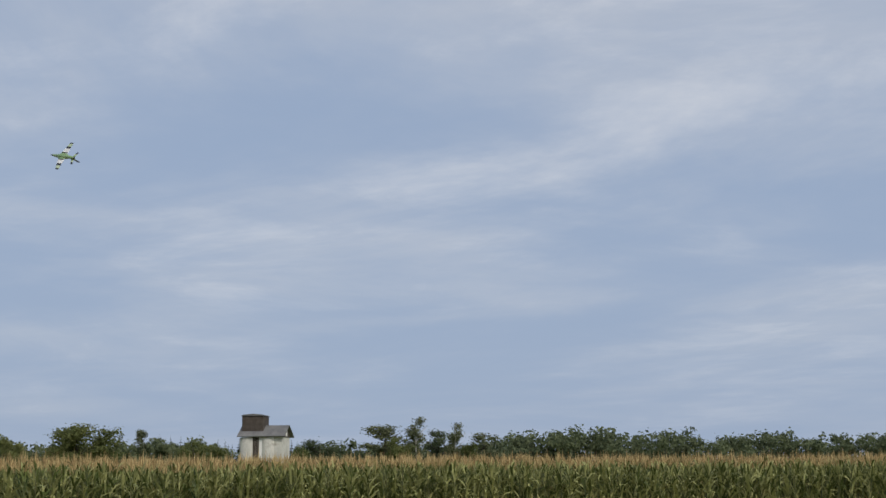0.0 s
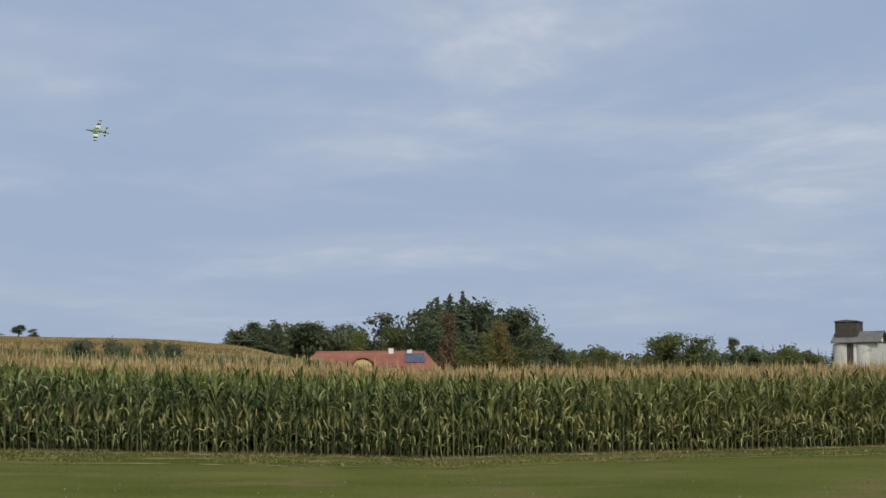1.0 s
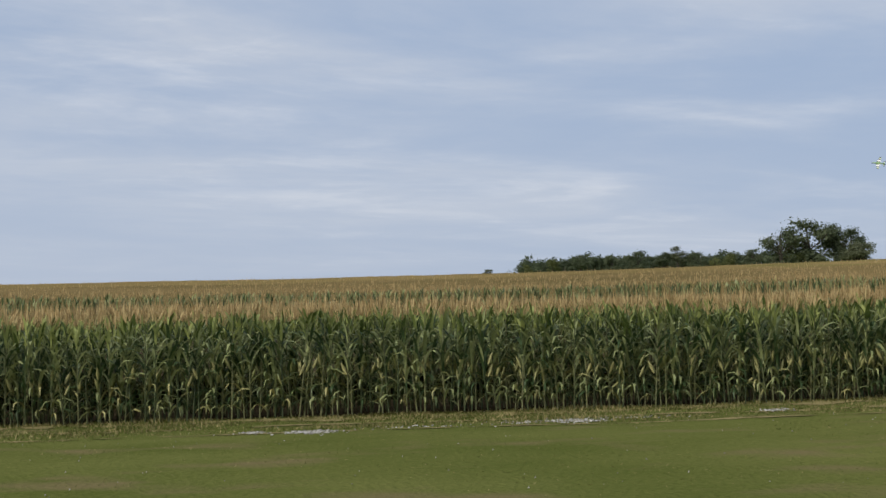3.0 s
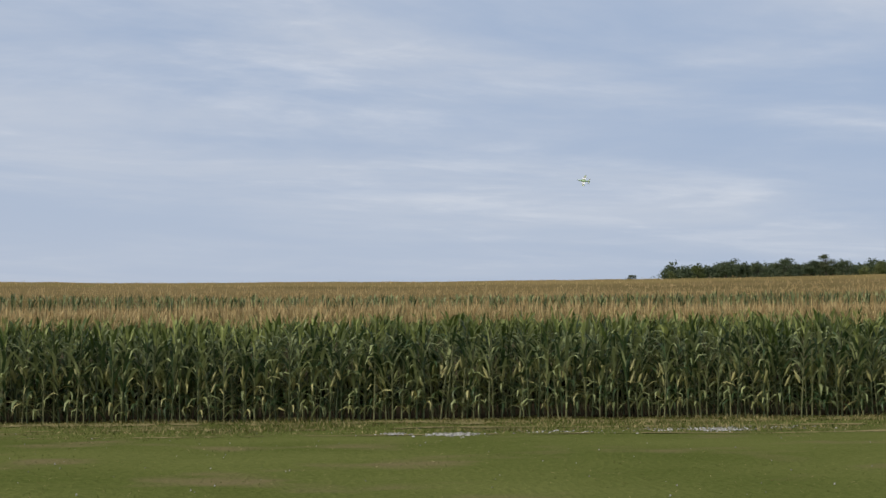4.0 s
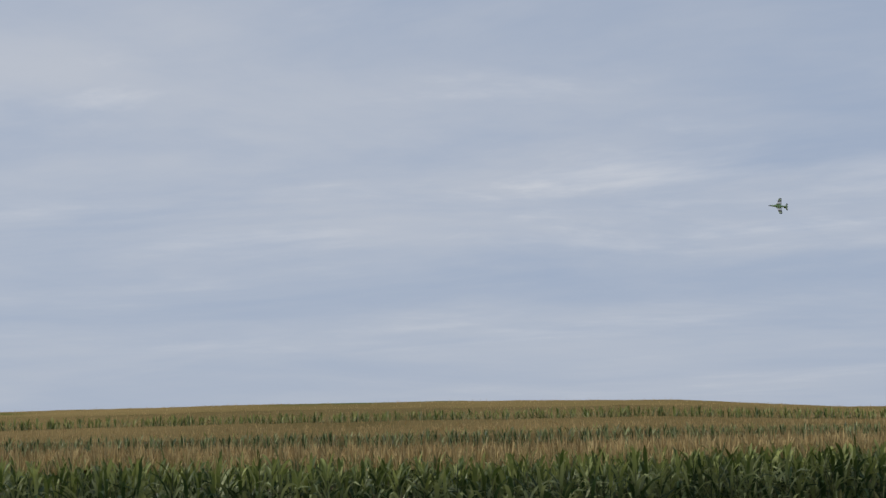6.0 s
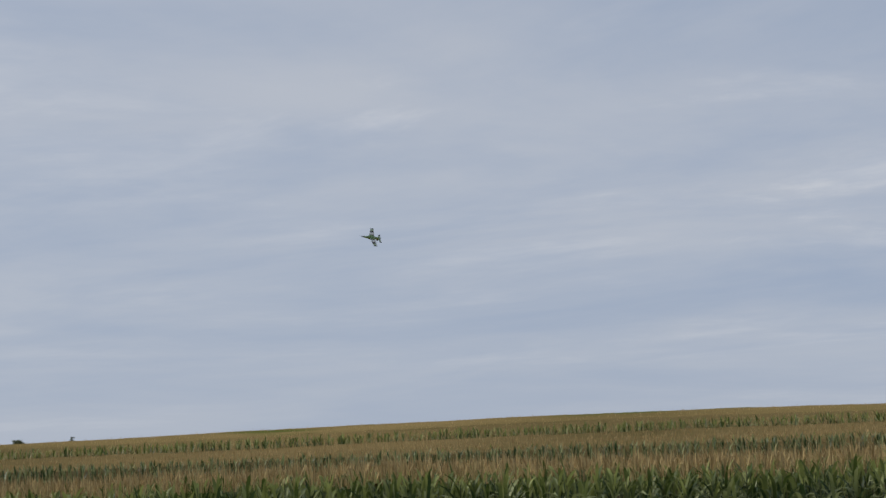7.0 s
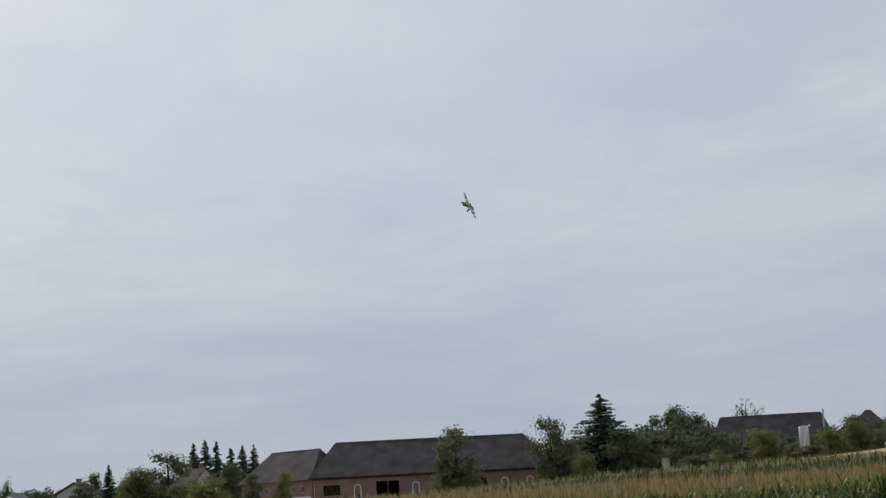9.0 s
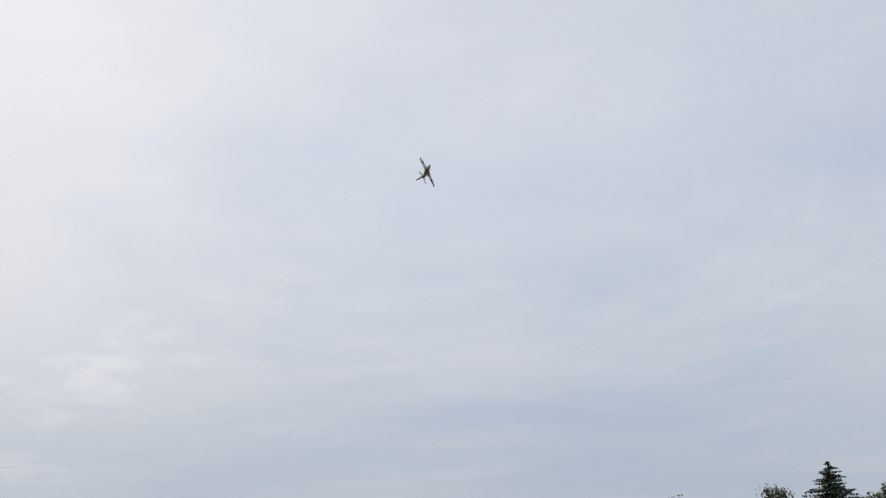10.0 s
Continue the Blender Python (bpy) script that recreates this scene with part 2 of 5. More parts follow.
def prism(outline, y0, y1):
    """An outline in x and z, drawn out along y."""
    bm = bmesh.new()
    a = [bm.verts.new((x, y0, z)) for x, z in outline]
    b = [bm.verts.new((x, y1, z)) for x, z in outline]
    bm.faces.new(a)
    bm.faces.new(b[::-1])
    for i in range(len(a)):
        j = (i + 1) % len(a)
        bm.faces.new((a[j], a[i], b[i], b[j]))
    bmesh.ops.recalc_face_normals(bm, faces=bm.faces[:])
    return bm


def slab(corners, thick):
    """A plane piece of roof with a thickness, from its corners."""
    bm = bmesh.new()
    c = [Vector(p) for p in corners]
    nrm = (c[1] - c[0]).cross(c[2] - c[0]).normalized()
    if nrm.z < 0:
        nrm = -nrm
    top = [bm.verts.new(p + nrm * thick) for p in c]
    low = [bm.verts.new(p) for p in c]
    bm.faces.new(top)
    bm.faces.new(low[::-1])
    for i in range(len(c)):
        j = (i + 1) % len(c)
        bm.faces.new((top[j], top[i], low[i], low[j]))
    bmesh.ops.recalc_face_normals(bm, faces=bm.faces[:])
    return bm


def tube(points, radii, sides=6):
    """A tapering round limb along points, as arrays."""
    pts = np.asarray(points, dtype=float)
    v, t = [], []
    for i, (p, r) in enumerate(zip(pts, radii)):
        d = pts[min(i + 1, len(pts) - 1)] - pts[max(i - 1, 0)]
        d /= np.linalg.norm(d) + 1e-9
        a = np.cross(d, (0.3, 0.9, 0.1))
        a /= np.linalg.norm(a) + 1e-9
        b = np.cross(d, a)
        for k in range(sides):
            w = 2 * math.pi * k / sides
            v.append(p + r * (math.cos(w) * a + math.sin(w) * b))
    for i in range(len(pts) - 1):
        for k in range(sides):
            j = (k + 1) % sides
            q = (i * sides + k, i * sides + j, (i + 1) * sides + j, (i + 1) * sides + k)
            t += [(q[0], q[1], q[2]), (q[0], q[2], q[3])]
    return np.array(v), np.array(t)


def polar(bearing, r):
    a = np.radians(bearing)
    return r * np.sin(a), r * np.cos(a)


# ---------------------------------------------------------------- the lie of the land
EDGE = np.array([(-118, 50), (-108, 49), (-95, 45), (-80, 39), (-65, 34), (-50, 31), (-32, 31), (-22, 36), (-15, 38.2), (0, 37.4),
                 (15, 38), (24, 39.4), (33, 41.6), (42, 44), (50, 45.5), (58, 45.5), (66, 45.5), (74, 49), (82, 53), (95, 59), (110, 64)])
FOOT = np.array([(-118, -0.72), (-106, -0.68), (-95, -0.60), (-80, -0.42), (-65, -0.3), (-30, -0.2), (0, -0.1), (15, 0.0), (22, 0.08),
                 (33, 0.28), (42, 0.46), (50, 0.56), (58, 0.40), (66, 0.20), (78, 0.30), (88, 0.44), (110, 0.62)])
CREST = np.array([(-125, 0.72), (-110, 0.72), (-106, 0.45), (-103, 0.38), (-97, 0.55), (-90, 1.08), (-83, 1.62), (-77, 1.84), (-74.6, 1.93), (-71, 2.34), (-67, 2.66), (-61, 2.83),
                  (-55, 3.05), (-46, 3.22), (-38, 3.24), (-30, 3.1), (-24, 2.66), (-15, 2.46), (-7, 2.50), (0, 2.57), (8, 2.64), (15, 2.71), (24, 2.83),
                  (32, 2.9), (45, 2.84), (57, 2.64), (59.4, 2.42), (61, 2.0), (63, 1.6), (66, 1.3), (80, 1.2), (112, 1.2)])
FAR = 170.0
MAIZE = 2.4
NEAR = 7.5


def edge(b):
    return np.interp(b, EDGE[:, 0], EDGE[:, 1])


def foot(b):
    return np.interp(b, FOOT[:, 0], FOOT[:, 1])


def cropped(b):
    """1 where the far field carries maize up to the crest."""
    return np.clip((np.asarray(b, dtype=float) + 76.4) / 2.4, 0, 1)


def land(b, r):
    """The height of the ground at a bearing and a distance."""
    b, r = np.asarray(b, dtype=float), np.asarray(r, dtype=float)
    e, f, slope = edge(b), foot(b), np.tan(np.radians(np.interp(b, CREST[:, 0], CREST[:, 1])))
    crop = cropped(b)
    far = FAR * crop + 250.0 * (1 - crop)
    top = EYE[2] + far * slope - MAIZE * crop
    # nearly flat under the near field, a bank behind it, then the long slope to the crest
    strip, lift, bank = e + NEAR, e + 50.0, e + 62.0
    rise = 0.2 * np.clip((58 - b) / 10, 0, 1)
    f1 = f + rise
    sight = (f1 + 2.84 - EYE[2]) / strip
    f2 = np.minimum(EYE[2] + (sight + 0.0022) * bank - MAIZE, f1 + 0.55 * np.maximum(top - f1, 0.2)) - 0.65 * np.clip((-94 - b) / 8, 0, 1) * np.clip((b + 110) / 4, 0, 1)
    s = np.clip((r - bank) / (far - bank), 0, 1)
    z = np.where(r <= e, f * np.clip((r - 8) / (e - 8), 0, 1) ** 1.5, f + rise * np.clip((r - e) / NEAR, 0, 1))
    z = np.where(r > lift, f1 + (f2 - f1) * np.clip((r - lift) / 12.0, 0, 1), z)
    z = np.where(r > bank, f2 + (top - f2) * s ** (0.95 + 0.3 * (1 - crop)), z)
    back = np.clip((np.abs(b) - 122) / 20, 0, 1)
    z = np.where(r > far, top + (np.minimum(r, 700) - far) * (slope - 0.002) + 2.1 * crop * np.clip((r - far - 47) / 30, 0, 1), z)
    return z * (1 - back)


def height(x, y):
    return float(land(math.degrees(math.atan2(x, y)), math.hypot(x, y)))


def ground():
    bear = np.concatenate([np.arange(-180, -124, 8.0), np.arange(-124, 114, 1.0), np.arange(114, 180.1, 6.0)])
    ring = np.concatenate([[0.0, 1.5, 4, 8, 12, 16, 20, 23, 26, 28, 30, 32], np.linspace(34, 70, 37), np.arange(72, 130, 3.0), np.arange(132, 260, 8.0), [260, 275, 290, 320, 360, 420, 520, 700, 1000, 1500, 2400, 4200]])
    B, R = np.meshgrid(bear, ring, indexing="ij")
    x, y = polar(B, R)
    z = land(B, R)
    rough = np.array([noise.noise((px * 0.35, py * 0.35, 0.0)) for px, py in zip(x.ravel(), y.ravel())]).reshape(x.shape)
    z = z + rough * 0.03 * (R < 70)
    v = np.stack([x, y, z], 2).reshape(-1, 3)
    nb, nr = B.shape
    faces, index = [], []
    for i in range(nb - 1):
        for j in range(nr - 1):
            faces.append((i * nr + j, i * nr + j + 1, (i + 1) * nr + j + 1, (i + 1) * nr + j))
            b, r = (bear[i] + bear[i + 1]) / 2, (ring[j] + ring[j + 1]) / 2
            if abs(b) > 116 or r < edge(b) + 0.4:
                k = 0
            elif b < -74.6 and r > 125:
                k = 2
            elif r > 230:
                k = 3
            else:
                k = 1
            index.append(k)
    me = mesh_of(v, faces, [GRASS, SOIL, STUBBLE, MEADOW], index, True)
    tagged(new("ground", me), "mown grass, field soil and stubble rising to a low hill", "ground", kind="structure")


ground()


# ---------------------------------------------------------------- maize
rng = np.random.default_rng(5)


def blade(base, out, length, width, rise, droop, segs, cup=0.25):
    """One arching leaf: base point, outward angle, length; it rises and then hangs over."""
    o = np.array([math.cos(out), math.sin(out), 0.0])
    side = np.array([-o[1], o[0], 0.0])
    v, t = [], []
    p, ang = np.array(base, dtype=float), rise
    step = length / segs
    for i in range(segs + 1):
        s = i / segs
        w = width * (0.55 + 0.9 * s) * (1 - s) ** 0.55 if s < 1 else 0.0
        w = max(w, 0.004)
        tw = 0.5 * math.sin(s * 3 + out * 7)
        sd = side * math.cos(tw) + np.array([0, 0, 1.0]) * math.sin(tw)
        mid = p - np.array([0, 0, cup * w])
        v += [p - sd * w, mid, p + sd * w]
        if i < segs:
            a = i * 3
            t += [(a, a + 1, a + 4), (a, a + 4, a + 3), (a + 1, a + 2, a + 5), (a + 1, a + 5, a + 4)]
        p = p + step * (o * math.cos(ang) + np.array([0, 0, 1.0]) * math.sin(ang))
        ang -= droop * (0.4 + 1.3 * s) / segs
    return np.array(v), np.array(t)


def maize(rand, leaves, low, segs, tassel, ear, tall=2.28):
    """A maize plant: stalk, leaves in two ranks, ear and tassel."""
    h = Heap()
    lean = rand.normal(0, 0.055, 2)
    if low < 0.5:
        v, t = tube([(0, 0, 0), (lean[0], lean[1], 1.0), (lean[0] * 2, lean[1] * 2, tall * 0.97)], [0.022, 0.018, 0.007], 4 if ear else 3)
        h.add(v, t, 2)
    plane = rand.uniform(0, math.pi)
    for i in range(leaves):
        s = (i + 0.5) / leaves
        z = tall * (low + (0.97 - low) * s)
        out = plane + math.pi * (i % 2) + rand.normal(0, 0.45)
        k = z / tall
        length = rand.uniform(0.62, 0.95) * (1.0 - 0.6 * max(0, k - 0.66) / 0.3)
        rise = rand.uniform(1.05, 1.42) if k > 0.72 else rand.uniform(0.95, 1.35)
        droop = rand.uniform(0.2, 1.7) if k > 0.72 else rand.uniform(1.2, 3.8)
        if k < 0.34:
            if rand.random() < 0.06:
                continue
            rise, droop, length = rand.uniform(0.5, 1.2), rand.uniform(2.8, 5.0), length * 0.85
        v, t = blade((lean[0] * 2 * k, lean[1] * 2 * k, z - 0.05), out, length, rand.uniform(0.038, 0.064) if k > 0.34 else rand.uniform(0.028, 0.050), rise, droop, segs)
        mat = 3 if (k < 0.36 and rand.random() < 0.22) else (1 if k > 0.8 else 0)
        h.add(v, t, mat)
    if ear:
        for _ in range(rand.integers(1, 3)):
            out, z = rand.uniform(0, 6.3), rand.uniform(0.75, 1.15)
            d = np.array([math.cos(out), math.sin(out), 2.2]) * 0.13
            p0 = np.array([math.cos(out) * 0.02, math.sin(out) * 0.02, z])
            v, t = tube([p0, p0 + d * 0.5, p0 + d], [0.02, 0.042, 0.008], 5)
            h.add(v, t, 3)
            v, t = blade(p0, out + 0.6, 0.34, 0.022, 1.2, 1.8, 2)
            h.add(v, t, 3)
    if tassel:
        top = np.array([lean[0] * 2, lean[1] * 2, tall * 0.98])
        for i in range(tassel):
            a, tilt = rand.uniform(0, 6.3), rand.uniform(0.05, 0.55) if i else 0.03
            ln = rand.uniform(0.22, 0.34) if i else 0.42
            d = np.array([math.cos(a) * math.sin(tilt), math.sin(a) * math.sin(tilt), math.cos(tilt)])
            sd = np.array([-math.sin(a), math.cos(a), 0]) * 0.0075
            p0 = top + d * 0.08
            v = [p0 - sd, p0 + sd, p0 + d * ln * 0.6 + sd * 1.5, p0 + d * ln + np.array([0, 0, -0.05 * tilt])]
            h.add(v, [(0, 1, 2), (0, 2, 3)], 4)
    return h.arrays()


MAIZE_MATS = [LEAF, LEAFTOP, STALK, HUSK, TASSEL]


def row_points(offset, spacing, lo, hi, jitter, rand):
    """Places along the field's edge, set back by an offset."""
    b = np.linspace(lo, hi, 2400)
    x, y = polar(b, edge(b) + offset)
    run = np.concatenate([[0], np.cumsum(np.hypot(np.diff(x), np.diff(y)))])
    s = np.arange(0, run[-1], spacing)
    s = s + rand.normal(0, spacing * 0.22, len(s))
    bb = np.interp(s, run, b)
    r = edge(bb) + offset + rand.normal(0, jitter, len(s))
    x, y = polar(bb, r)
    return np.stack([x, y, land(bb, r)], 1)


def field(name, kinds, places, rand, label, size=(0.93, 1.07), leaf=None):
    n = len(places)
    v, t, m = scatter(kinds, rand.integers(0, len(kinds), n), places, rand.uniform(0, 6.28, n), rand.uniform(*size, n))
    tagged(new(name, tri_mesh(v, t, [leaf or LEAF, leaf or LEAFTOP] + MAIZE_MATS[2:], m)), label, "maize", kind="stuff")


def two_parts(places):
    """The plants of the green stretch, and those of the ripening stretch to the east; they mix where they meet."""
    b = np.degrees(np.arctan2(places[:, 0], places[:, 1]))
    ripe = b + rng.normal(0, 5, len(b)) > 68
    return places[~ripe], places[ripe]


def maize_fields():
    full = [maize(rng, 19, 0.06, 4, 8, True) for _ in range(24)]
    inner = [maize(rng, 8, 0.22, 2, 10, False) for _ in range(16)]
    tops = [maize(rng, 3, 0.72, 2, 11, False) for _ in range(16)]
    wave = lambda p: p + np.stack([np.zeros(len(p)), np.zeros(len(p)), 0.06 * np.sin(p[:, 0] * 0.31 + p[:, 1] * 0.17)], 1)
    # outer rows, whole plants
    pts = [row_points(o, 0.17, -117, 108, 0.10, rng) for o in (0.0, 0.72)]
    pts, east = two_parts(wave(np.concatenate(pts)))
    field("maize_field_edge", full, pts, rng, "outer rows of tall green maize with tan tassels")
    field("maize_field_edge", full, east, rng, "outer rows of ripening yellow-green maize with tan tassels", (0.93, 1.07), RIPELEAF)
    pts = [row_points(o, 0.20, -117, 108, 0.06, rng) for o in (1.45, 2.2, 2.95, 3.7)]
    pts, east = two_parts(wave(np.concatenate(pts)))
    field("maize_field_margin", inner, pts, rng, "dense green maize just inside the field edge")
    field("maize_field_margin", inner, east, rng, "dense yellow-green maize just inside the field edge", (0.93, 1.07), RIPELEAF)
    pts = [row_points(4.45 + 0.75 * i, 0.20, -117, 108, 0.07, rng) for i in range(10)]
    field("maize_field", tops, wave(np.concatenate(pts)), rng, "tan tasselled tops of the ripening maize field")


def canopy(name, b0, b1, r0, r1, label, step=0.6, skirt=True, mat=None, taper=False):
    """The closed roof of leaves of a field seen from afar, uneven and thick."""
    bear = np.arange(b0, b1 + 0.01, step)
    n = 34
    v, f = [], []
    for b in bear:
        a, z = r0(b), r1(b)
        for k in range(n):
            r = a + (z - a) * (k / (n - 1)) ** 1.4
            x, y = polar(b, r)
            q = noise.noise((x * 0.5, y * 0.5, 2.0)) * 0.18 + noise.noise((x * 0.08, y * 0.08, 5.0)) * 0.25
            v.append((x, y, float(land(b, r)) + (MAIZE - 0.24) * (float(cropped(b)) if taper else 1.0) + q * 0.5))
        x, y = polar(b, a)
        v.append((x, y, float(land(b, a)) + (0.1 if skirt else 1.9)))
    m = n + 1
    for i in range(len(bear) - 1):
        for k in range(n - 1):
            f.append((i * m + k, i * m + k + 1, (i + 1) * m + k + 1, (i + 1) * m + k))
        if skirt:
            f.append((i * m + n, i * m, (i + 1) * m, (i + 1) * m + n))
    tagged(new(name, mesh_of(v, f, [mat or CANOPY], smooth=True)), label, "maize", kind="stuff")


def far_fields():
    canopy("maize_canopy", -117, 108, lambda b: edge(b) + 4.6, lambda b: edge(b) + 49.0, "closed leaf canopy of the near maize field", 0.8, False)
    mid = lambda b: 147.0 if b > -75.2 else 132.0
    canopy("maize_hill_canopy", -117, 108, lambda b: edge(b) + 63.0, mid, "closed olive green leaf canopy of maize up the hill", 0.7, True, HILLCANOPY)
    canopy("maize_crest_canopy", -75.2, 108, lambda b: 147.0, lambda b: FAR + 45, "ripe tan maize along the crest", 0.7, False, None, True)
    rows = [row_points(60.6 + 0.7 * i, 0.26, -117, 108, 0.05, rng) for i in range(2)]
    front = [maize(rng, 6, 0.6, 2, 0, False) for _ in range(12)]
    # taller plants in the darker leaf alone imitate the shaded gap before the field
    field("maize_hill_edge", front, np.concatenate(rows), rng, "front row of the upper maize field, darker leaved for the shaded gap", (1.06, 1.16), LEAF)
    rows = [row_points(84.0 + 0.7 * i, 0.28, -75.2, -13, 0.1, rng) for i in range(2)]
    field("maize_terrace_edge", front, np.concatenate(rows), rng, "green rank of taller maize across the hill", (1.12, 1.24))
    flank = np.concatenate([np.stack([np.full(240, -75.3 + 0.12 * k), np.linspace(149.0, FAR + 44, 240)], 1) for k in range(7)])
    flank += rng.normal(0, 1, flank.shape) * [0.05, 0.3]
    x, y = polar(flank[:, 0], flank[:, 1])
    sides = [maize(rng, 9, 0.15, 2, 4, False) for _ in range(10)]
    field("maize_flank", sides, np.stack([x, y, land(flank[:, 0], flank[:, 1])], 1), rng, "green flank of the maize beside the stubble", (0.38, 0.55))
    crowns = [maize(rng, 1, 0.80, 2, 5, False) for _ in range(12)]
    rows = [row_points(63.6 + 0.95 * i, 0.42, -117, 108, 0.16, rng) for i in range(6)]
    field("maize_hill_rows", crowns, np.concatenate(rows) - [0, 0, 0.12], rng, "tasselled tops of the upper maize field")
    leafy = [maize(rng, 1, 0.80, 1, 4, False) for _ in range(12)]
    tufts = [maize(rng, 1, 0.80, 1, 6, False) for _ in range(12)]
    n = 29000
    b = rng.uniform(-117, 108, n)
    a = edge(b) + 70
    z = np.where(b > -75.2, FAR + 20.0, 131.0)
    r = a + (z - a) * rng.uniform(0, 1, n) ** 1.3
    x, y = polar(b, r)
    drop = 0.12 + 0.14 * np.clip((r - 60) / 80, 0, 1) + 0.1 * np.clip((r - 135) / 20, 0, 1)
    drop = drop + (1 - cropped(b)) * 2.2 * (r > 147) * (b > -75.3)
    pts = np.stack([x, y, land(b, r) - drop], 1)
    ripe = (r > 146 + 10 * np.sin(b * 0.7)) | (rng.random(n) < 0.12)
    field("maize_hill_leaf_tops", leafy, pts[~ripe], rng, "olive leaf tips over the lower hill field", (0.96, 1.04), TANLEAF)
    field("maize_hill_tops", tufts, pts[ripe], rng, "ochre tassels over the upper hill field", (0.96, 1.04))


maize_fields()
far_fields()


# ---------------------------------------------------------------- grass and stones
def grass():
    n = 230000
    b = rng.uniform(-32, 92, n)
    r = np.sqrt(rng.uniform(0, 1, n) * (edge(b) ** 2 - 14.0 ** 2) + 14.0 ** 2)
    # the mown part shows only a thin fleece of blades, the verge a thick one
    ok = (r < 50) & ((r > edge(b) - 7.5) | (rng.random(n) < 0.22))
    b, r = b[ok], r[ok]
    x, y = polar(b, r)
    z = land(b, r)
    n = len(x)
    near = np.clip((r - (edge(b) - 7.0)) / 1.0, 0, 1) * np.clip(0.55 + 0.6 * np.sin(x * 0.9 + 2 * np.sin(y * 1.7)) * np.sin(y * 2.6 + x * 0.2), 0, 1)
    h = rng.uniform(0.006, 0.018, n) + near * rng.uniform(0.0, 0.09, n)
    a = rng.uniform(0, 6.28, n)
    w = rng.uniform(0.006, 0.014, n) * (1 + 0.6 * near)
    lx, ly = rng.normal(0, 0.045, n), rng.normal(0, 0.045, n)
    v = np.stack([np.stack([x - np.cos(a) * w, y - np.sin(a) * w, z - 0.01], 1), np.stack([x + np.cos(a) * w, y + np.sin(a) * w, z - 0.01], 1),
                  np.stack([x + lx, y + ly, z + h], 1)], 1).reshape(-1, 3)
    t = np.arange(n * 3).reshape(-1, 3)
    dry = (rng.random(n) < 0.10 + 0.30 * near).astype(int)
    tagged(new("grass", tri_mesh(v, t, [BLADE, DRYGRASS], dry)), "short mown green grass with dry blades", "grass", kind="stuff")
    # the ragged strip of taller grass and weeds at the foot of the maize
    n = 60000
    b = rng.uniform(-118, 108, n)
    off = np.abs(rng.normal(0, 0.55, n)) + 0.05
    r = edge(b) - off + 0.5
    x, y = polar(b, r)
    z = land(b, r)
    clump = np.array([noise.noise((px * 0.5, py * 0.5, 9.0)) for px, py in zip(x, y)])
    h = rng.uniform(0.02, 0.10, n) * (1 + 0.9 * clump)
    a = rng.uniform(0, 6.28, n)
    w = rng.uniform(0.008, 0.02, n)
    lx, ly = rng.normal(0, 0.07, n), rng.normal(0, 0.07, n)
    v = np.stack([np.stack([x - np.cos(a) * w, y - np.sin(a) * w, z - 0.02], 1), np.stack([x + np.cos(a) * w, y + np.sin(a) * w, z - 0.02], 1),
                  np.stack([x + lx, y + ly, z + h], 1)], 1).reshape(-1, 3)
    dry = (rng.random(n) < 0.42).astype(int)
    tagged(new("verge_grass", tri_mesh(v, np.arange(n * 3).reshape(-1, 3), [BLADE, DRYGRASS], dry)), "taller half-dry grass along the maize edge", "grass", kind="stuff")
    # pale clover heads
    n = 300
    b = rng.uniform(-20, 90, n)
    r = rng.uniform(17, 33, n)
    x, y = polar(b, r)
    z = land(b, r) + 0.055
    s = 0.012
    tet = np.array([(s, 0, -s), (-s, s, -s), (-s, -s, -s), (0, 0, s)])
    tt = np.array([(0, 1, 3), (1, 2, 3), (2, 0, 3), (0, 2, 1)])
    v, t, m = scatter([(tet, tt, np.zeros(4, dtype=int))], np.zeros(n, dtype=int), np.stack([x, y, z - 0.035], 1), rng.uniform(0, 6, n), rng.uniform(0.5, 1.1, n))
    tagged(new("clover_flowers", tri_mesh(v, t, [CHALK], m)), "tiny white clover heads in the grass", "flowers", kind="stuff")


def stones(bearing, dist, long, wide, count, label):
    """A worn patch of pale gravel: flat stones lying close together."""
    kinds = []
    for _ in range(6):
        k = rng.integers(6, 9)
        a = np.sort(rng.uniform(0, 6.28, k))
        rr = rng.uniform(0.6, 1.0, k)
        top = np.stack([np.cos(a) * rr * 0.7, np.sin(a) * rr * 0.7, np.full(k, 0.35)], 1)
        low = np.stack([np.cos(a) * rr, np.sin(a) * rr, np.full(k, -0.1)], 1)
        v = np.concatenate([top, low, [(0, 0, 0.42)]])
        t = [(i, (i + 1) % k, 2 * k) for i in range(k)]
        t += [(k + i, k + (i + 1) % k, (i + 1) % k) for i in range(k)] + [(k + i, (i + 1) % k, i) for i in range(k)]
        kinds.append((v, np.array(t), np.zeros(len(t), dtype=int)))
    count *= 2
    u, w = rng.normal(0, 0.36, count) * long, rng.normal(0, 0.34, count) * wide
    x0, y0 = polar(bearing, dist)
    a = np.radians(bearing)
    x, y = x0 + u * np.cos(a) + w * np.sin(a), y0 - u * np.sin(a) + w * np.cos(a)
    z = land(np.degrees(np.arctan2(x, y)), np.hypot(x, y)) + 0.015
    v, t, m = scatter(kinds, rng.integers(0, 6, count), np.stack([x, y, z], 1), rng.uniform(0, 6, count), 0.008 + 0.030 * rng.random(count) ** 2)
    tagged(new("gravel_patch", tri_mesh(v, t, [CHALK], m)), label, "gravel", "gravel along the field edge", "stuff")


